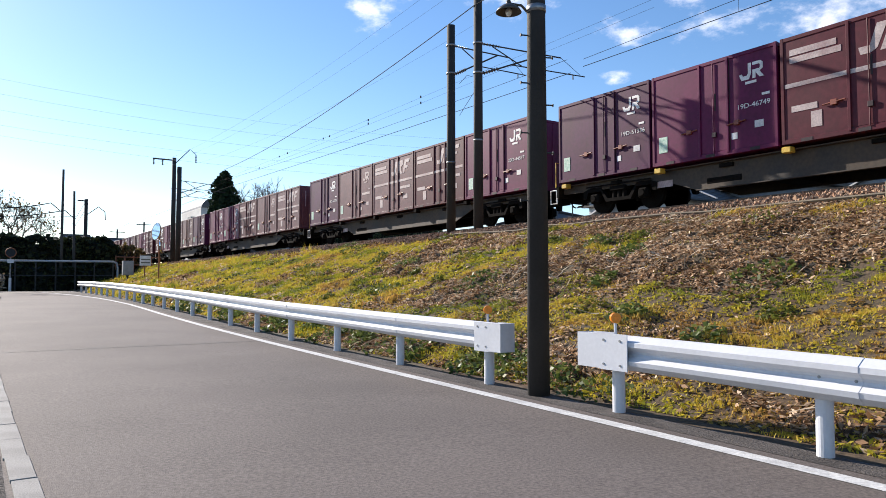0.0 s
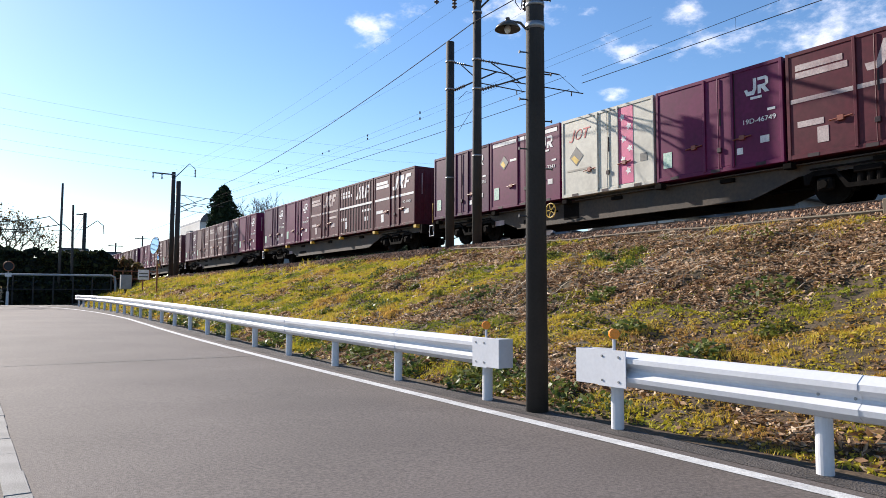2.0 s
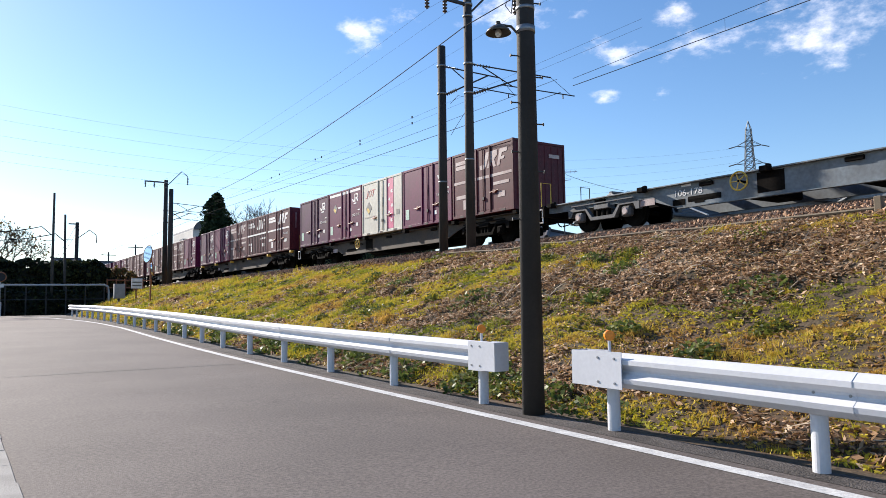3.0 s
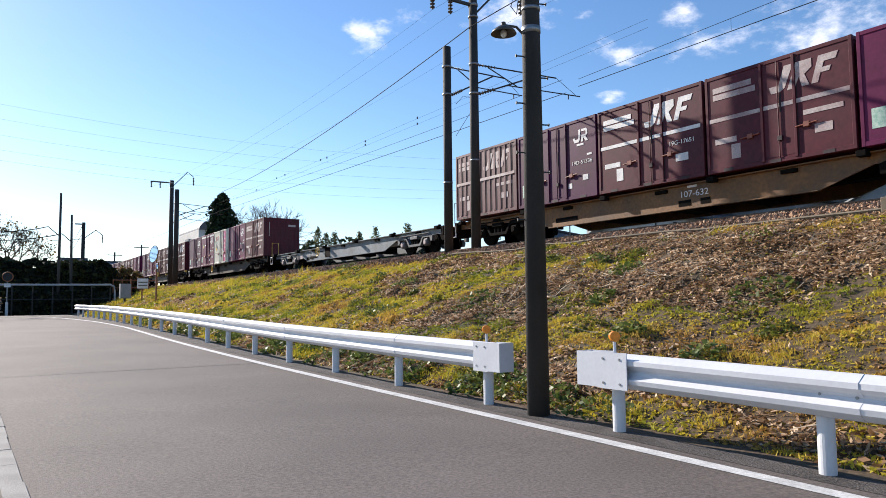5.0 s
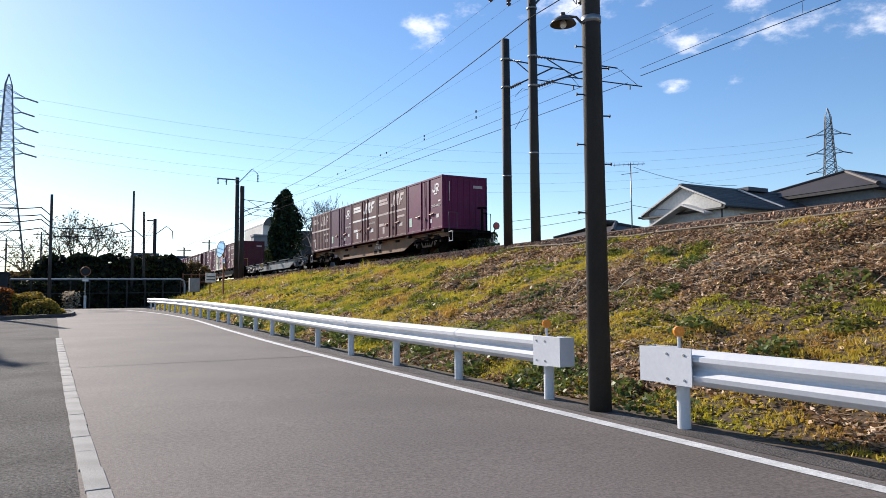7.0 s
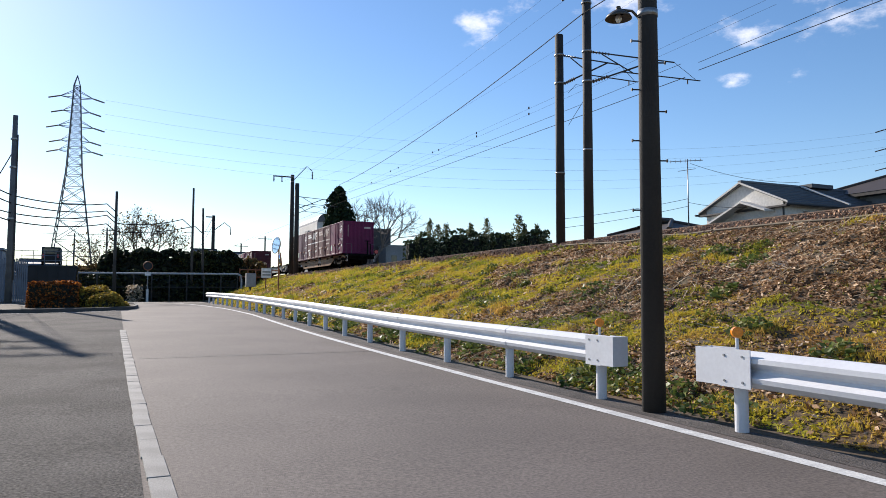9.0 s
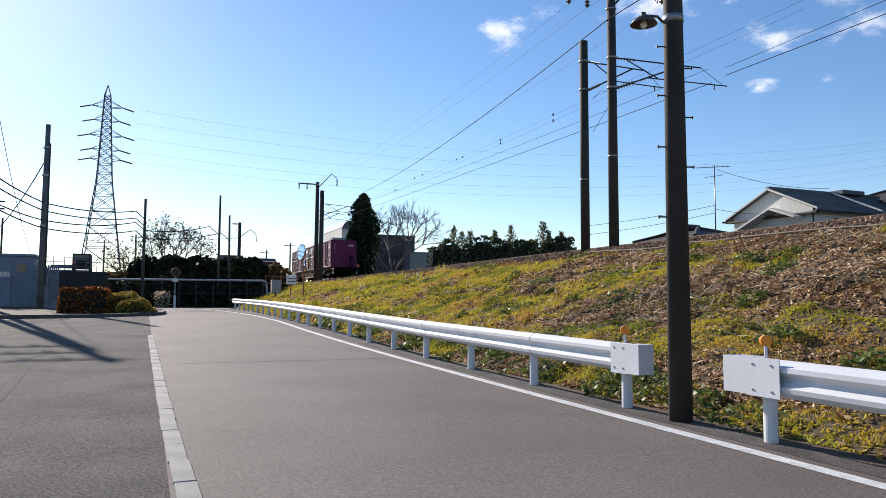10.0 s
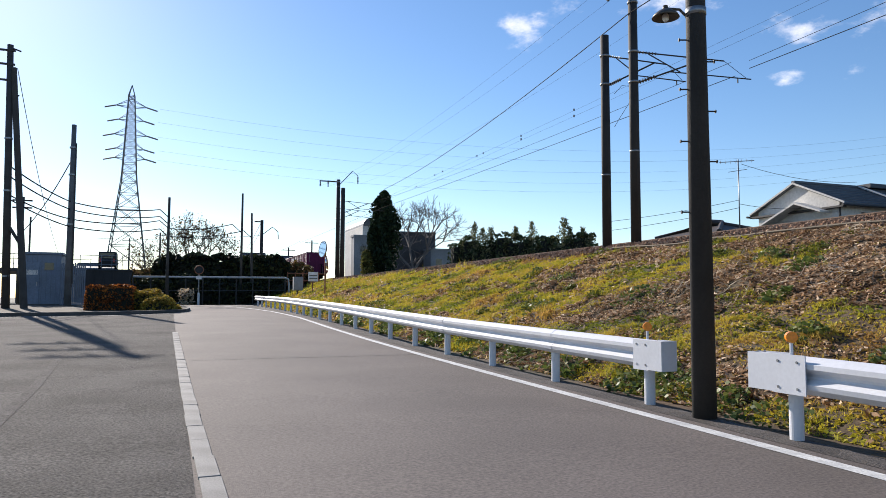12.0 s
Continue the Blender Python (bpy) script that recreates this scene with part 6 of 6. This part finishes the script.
def build_weeds():
    rng = np.random.default_rng(11)
    for i in range(74):
        y = 1.5 + 32.5 * rng.uniform() ** 0.8
        x = rail_x(y) + rng.uniform(0.5, 1.25)
        weed_clump(x, y, rng.uniform(0.15, 0.42), int(rng.uniform(50, 130)), 0.045 + 0.0013 * y, rng)
    for i in range(46):
        y = rng.uniform(3.5, 32)
        x = rail_x(y) + 1.2 + (12.0 - rail_x(y) - 1.2) * rng.uniform(0, 1)
        if noise.noise((x * 0.55, y * 0.26, 1.7)) > -0.12:
            weed_clump(x, y, rng.uniform(0.15, 0.5), int(rng.uniform(70, 190)), 0.04 + 0.001 * y, rng, "tuft")
    for x, y in ((9.9, 8.9), (8.6, 8.3), (7.3, 6.6), (10.5, 10.2), (8.4, 11.5), (9.7, 16.5), (10.2, 19), (7.9, 14.5), (11.6, 24.2), (12.6, 26.0), (9.8, 23.5), (7.0, 5.2), (8.9, 5.6)):
        weed_clump(x, y, rng.uniform(0.25, 0.5), 170, 0.06, rng)


build_weeds()


def build_ballast():
    rng = np.random.default_rng(3)
    n = 62000
    y = -3 + 72 * rng.uniform(0, 1, n) ** 1.7
    x = 12.25 + 3.3 * rng.uniform(0, 1, n) ** 0.8 + 0.12 * np.sin(y * 1.3) + rng.normal(0, 0.1, n)
    r = rng.uniform(0.022, 0.05, n) * (1 + y / 80)
    oct_v = np.array([(1, 0, 0), (-1, 0, 0), (0, 1, 0), (0, -1, 0), (0, 0, 1), (0, 0, -1)], float)
    oct_f = np.array([(0, 2, 4), (2, 1, 4), (1, 3, 4), (3, 0, 4), (2, 0, 5), (1, 2, 5), (3, 1, 5), (0, 3, 5)])
    z = np.array([bank_z(a, b) for a, b in zip(x, y)])
    jit = oct_v[None] * rng.uniform(0.6, 1.25, (n, 6, 3)) + rng.normal(0, 0.2, (n, 6, 3))
    v = jit * r[:, None, None] + np.stack([x, y, z + r * 0.4], 1)[:, None]
    f = (oct_f[None] + (np.arange(n) * 6)[:, None, None]).reshape(-1, 3)
    tagged(raw("ballast", v.reshape(-1, 3), f.tolist(), F["stone"]), "rust-brown crushed stone ballast beside the track", "ballast", kind="stuff")


F["stone"] = foliage("stone", [(0.10, 0.05, 0.028), (0.28, 0.15, 0.085), (0.50, 0.32, 0.20), (0.20, 0.12, 0.08)], 1.5, 0.9, 0.0)
build_ballast()


def crown(name, points, size, mat, parent, rng, stretch=1.4):
    v, f = leaf_mesh(points, size, rng, 0.0, stretch)
    ob = raw(name, v, f, F[mat], parent)
    return ob


def conifer(x, y, z, h, r, n, label, rng, size=0.3, mat="conifer"):
    t = thing("conifer", label, "tree", group="trees beyond the track")
    part("trunk", a_rod((x, y, z), (x, y, z + h * 0.9), r * 0.09, r * 0.02, 10), M["bark"], t)
    pts = []
    for i in range(n):
        k = rng.uniform(0, 1) ** 0.7
        a = rng.uniform(0, math.tau)
        lump = 0.8 + 0.75 * noise.noise((math.cos(a) * 1.6, math.sin(a) * 1.6, k * 5 + x)) + 0.35 * noise.noise((math.cos(a) * 4, math.sin(a) * 4, k * 14 + y))
        rad = r * lump * (1 - k ** 5) ** 0.55 * (0.7 + 0.3 * min(1, k * 4)) * rng.uniform(0.5, 1.05)
        pts.append((x + rad * math.cos(a), y + rad * math.sin(a), z + h * (0.06 + 0.94 * k) - 0.12 * rad))
    crown("crown", pts, size, mat, t, rng)
    return t


def cedar(x, y, z, h, r, n, label, rng):
    """A pointed cedar: tiers of short upswept sprays round a straight leader."""
    t = thing("conifer", label, "tree", group="trees beyond the track")
    part("trunk", a_rod((x, y, z), (x, y, z + h), 0.07, 0.012, 8), M["bark"], t)
    pts = []
    tiers = [0.25 + 0.75 * i / 13 for i in range(14)]
    for i in range(n):
        k = tiers[int(rng.uniform(0, 14))] + rng.uniform(-0.04, 0.0)
        a = rng.uniform(0, math.tau)
        q = rng.uniform(0.05, 1.0)
        rad = r * (1.08 - k) ** 0.85 * q
        pts.append((x + rad * math.cos(a), y + rad * math.sin(a), z + h * k + rad * 0.3 + rng.normal(0, 0.12)))
    crown("crown", pts, 0.12, "cedar", t, rng, 2.6)
    return t


def bare_tree(x, y, z, h, label, rng, leaves=0, spread=0.55, leaf="autumn", wood=None):
    t = thing("bare_tree", label, "tree", group="trees beyond the track")
    verts, faces, tips = [], [], []

    def limb(p, d, ln, r, depth):
        q = p + d * ln
        side = d.cross(Vector((0.3, 0.5, 0.8))).normalized()
        up = side.cross(d).normalized()
        i = len(verts)
        for c, rr in ((p, r), (q, r * 0.68)):
            for k in range(4):
                a = k * math.tau / 4
                verts.append(c + side * rr * math.cos(a) + up * rr * math.sin(a))
        for k in range(4):
            faces.append((i + k, i + (k + 1) % 4, i + 4 + (k + 1) % 4, i + 4 + k))
        if depth == 0:
            tips.append(q)
            return
        for k in range(3 if depth > 1 else 4):
            dd = (d + Vector(rng.normal(0, spread, 3)) + Vector((0, 0, 0.12))).normalized()
            limb(q, dd, ln * rng.uniform(0.6, 0.85), r * 0.62, depth - 1)
    part("trunk", a_rod((x, y, z), (x, y, z + h * 0.24), h * 0.026, h * 0.02, 10), M["bark"], t)
    for k in range(4):
        d = Vector((rng.normal(0, 0.45), rng.normal(0, 0.45), 1)).normalized()
        limb(Vector((x, y, z + h * 0.22)), d, h * 0.21, h * 0.013, 5)
    ob = raw("limbwork", verts, faces, wood or M["bark"], t)
    if leaves:
        pts = [np.array(tips[int(rng.uniform(0, len(tips)))]) + rng.normal(0, 0.22, 3) for _ in range(leaves)]
        crown("foliage", pts, 0.16, leaf, t, rng)
    return t


def leafy_block(name, label, cat, x0, x1, y0, y1, z0, z1, n, size, mat, rng, rough=0.35, group=""):
    """Clipped or wild shrubbery: leaves over a lumpy block, the inner shade put in as a near-black core."""
    t = thing(name, label, cat, group=group)
    pts = []
    for i in range(n):
        u, v, w = rng.uniform(0, 1, 3)
        face = int(rng.uniform(0, 4))
        if face == 0:
            w = 1.0
        elif face == 1:
            v = 0.0
        elif face == 2:
            u = float(rng.uniform() < 0.5)
        x, y, z = x0 + (x1 - x0) * u, y0 + (y1 - y0) * v, z0 + (z1 - z0) * w
        lump = rough * noise.noise((x * 0.9, y * 0.9, z * 0.9)) + 0.5 * rough * noise.noise((x * 3, y * 3, z * 3))
        edge = rough * 0.8 * ((2 * u - 1) ** 6)
        pts.append((x + lump * 0.6, y + rng.uniform(0, 0.15) + lump * 0.4, z + lump * w - edge * w + rng.uniform(-0.5, 0.3) * size))
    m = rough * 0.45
    part("core", a_box(x0 + m, x1 - m, y0 + m, y1 - m * 0.2, z0, z1 - m * 1.3, min(0.3, m)), M["shade_core"], t)
    crown("foliage", pts, size, mat, t, rng, 1.3)
    return t


# near-black, the shade among the leaves given as a colour
M["shade_core"] = material("shade_core", (0.012, 0.014, 0.008), 0.95, scale=2)


def build_plants():
    rng = np.random.default_rng(21)
    conifer(21.55, 74, 1.5, 11.4, 1.6, 9500, "tall dark columnar conifer beside the railway", rng, 0.26)
    conifer(20.1, 73.6, 1.5, 7.6, 0.65, 2200, "dark young conifer against the tall one", rng, 0.24)
    conifer(19.4, 73.2, 1.5, 4.8, 0.85, 2000, "small yellow-green conifer beside the tall one", rng, 0.22, "yellow_conifer")
    bare_tree(28.6, 85, 1.5, 14.5, "bare winter tree behind the track", rng, 0, 0.55, wood=M["bark_pale"])
    bare_tree(1.8, 70, 0.8, 9.0, "thinly leaved autumn tree behind the hedge", rng, 650, 0.55)
    bare_tree(-0.6, 68, 0.8, 6.5, "thinly leaved autumn tree behind the hedge", rng, 350, 0.6)
    # garden row beyond the track: a dark hedge with pale-tipped cedars standing out of it
    def row_at(k):
        az = math.radians(22.3 + 10.8 * k)
        d = 76 - 8 * k
        return d * math.sin(az), d * math.cos(az), d
    for i in range(13):
        x, y, d = row_at(i / 12)
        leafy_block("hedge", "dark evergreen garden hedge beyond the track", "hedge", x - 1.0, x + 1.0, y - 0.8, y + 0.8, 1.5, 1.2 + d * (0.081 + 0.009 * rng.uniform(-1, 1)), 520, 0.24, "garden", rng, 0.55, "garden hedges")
    for k, top in ((0.02, 0.085), (0.10, 0.108), (0.16, 0.10), (0.22, 0.102), (0.33, 0.088), (0.40, 0.103), (0.52, 0.11), (0.56, 0.09), (0.68, 0.088), (0.76, 0.115), (0.80, 0.10), (0.89, 0.10), (0.95, 0.09)):
        x, y, d = row_at(k)
        cedar(x, y - 0.6, 1.5, 1.2 + d * (top - 0.004) - 1.5, rng.uniform(1.5, 2.3), 900, "young cedar with pale feathery tips", rng)
    leafy_block("hedge", "dense evergreen hedge across the road, leaves coloured dark as in shade", "hedge", -1.2, 9.6, 62, 66, 0.8, 4.6, 9000, 0.3, "hedge", rng, 0.6)
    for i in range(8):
        leafy_block("hedge", "undergrowth behind the pipe railing, leaves coloured dark as in shade", "hedge", -2.4 + 1.4 * i, -0.9 + 1.4 * i, 58.6, 60.3, 0.65, 2.55 + rng.uniform(-0.3, 0.4), 600, 0.2, "hedge", rng, 0.4, "undergrowth along the fence")
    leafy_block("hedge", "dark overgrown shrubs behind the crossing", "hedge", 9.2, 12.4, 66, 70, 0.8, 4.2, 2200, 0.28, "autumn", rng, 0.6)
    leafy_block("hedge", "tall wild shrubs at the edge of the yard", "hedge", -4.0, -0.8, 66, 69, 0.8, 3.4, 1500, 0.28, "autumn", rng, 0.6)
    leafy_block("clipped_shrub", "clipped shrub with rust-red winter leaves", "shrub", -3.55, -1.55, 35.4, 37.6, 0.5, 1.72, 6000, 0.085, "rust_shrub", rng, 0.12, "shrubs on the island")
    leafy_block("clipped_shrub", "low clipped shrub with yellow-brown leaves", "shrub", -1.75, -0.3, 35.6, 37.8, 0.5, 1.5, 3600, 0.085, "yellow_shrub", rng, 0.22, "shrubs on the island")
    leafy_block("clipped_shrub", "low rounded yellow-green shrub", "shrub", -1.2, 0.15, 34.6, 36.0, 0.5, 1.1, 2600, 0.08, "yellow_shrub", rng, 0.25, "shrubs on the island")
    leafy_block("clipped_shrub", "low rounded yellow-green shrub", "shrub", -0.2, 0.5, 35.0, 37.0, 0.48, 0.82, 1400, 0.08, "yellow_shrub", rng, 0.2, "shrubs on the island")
    for x, y in ((0.8, 56.2), (1.1, 56.4), (1.45, 56.3)):
        t = thing("pampas_grass", "pale feathery dry grass plume by the fence", "grass", group="pampas plumes")
        pts = np.stack([x + rng.normal(0, 0.16, 90), y + rng.normal(0, 0.16, 90), rng.uniform(0.7, 1.9, 90)], 1)
        crown("plume", pts, 0.11, "straw", t, rng, 2.2)


build_plants()


# ---- what moves ----
def motions():
    for ob, x, y, z in MOVING:
        walk(ob, [(t, pose(x, y + train_y(t), z)) for t in [0.5 * i for i in range(25)]])
    for w, dy in WHEELS:
        walk(w, [(i / 30, pose(0, dy, 0.43, -math.degrees((train_y(i / 30) - train_y(0)) / 0.43))) for i in range(361)])


motions()
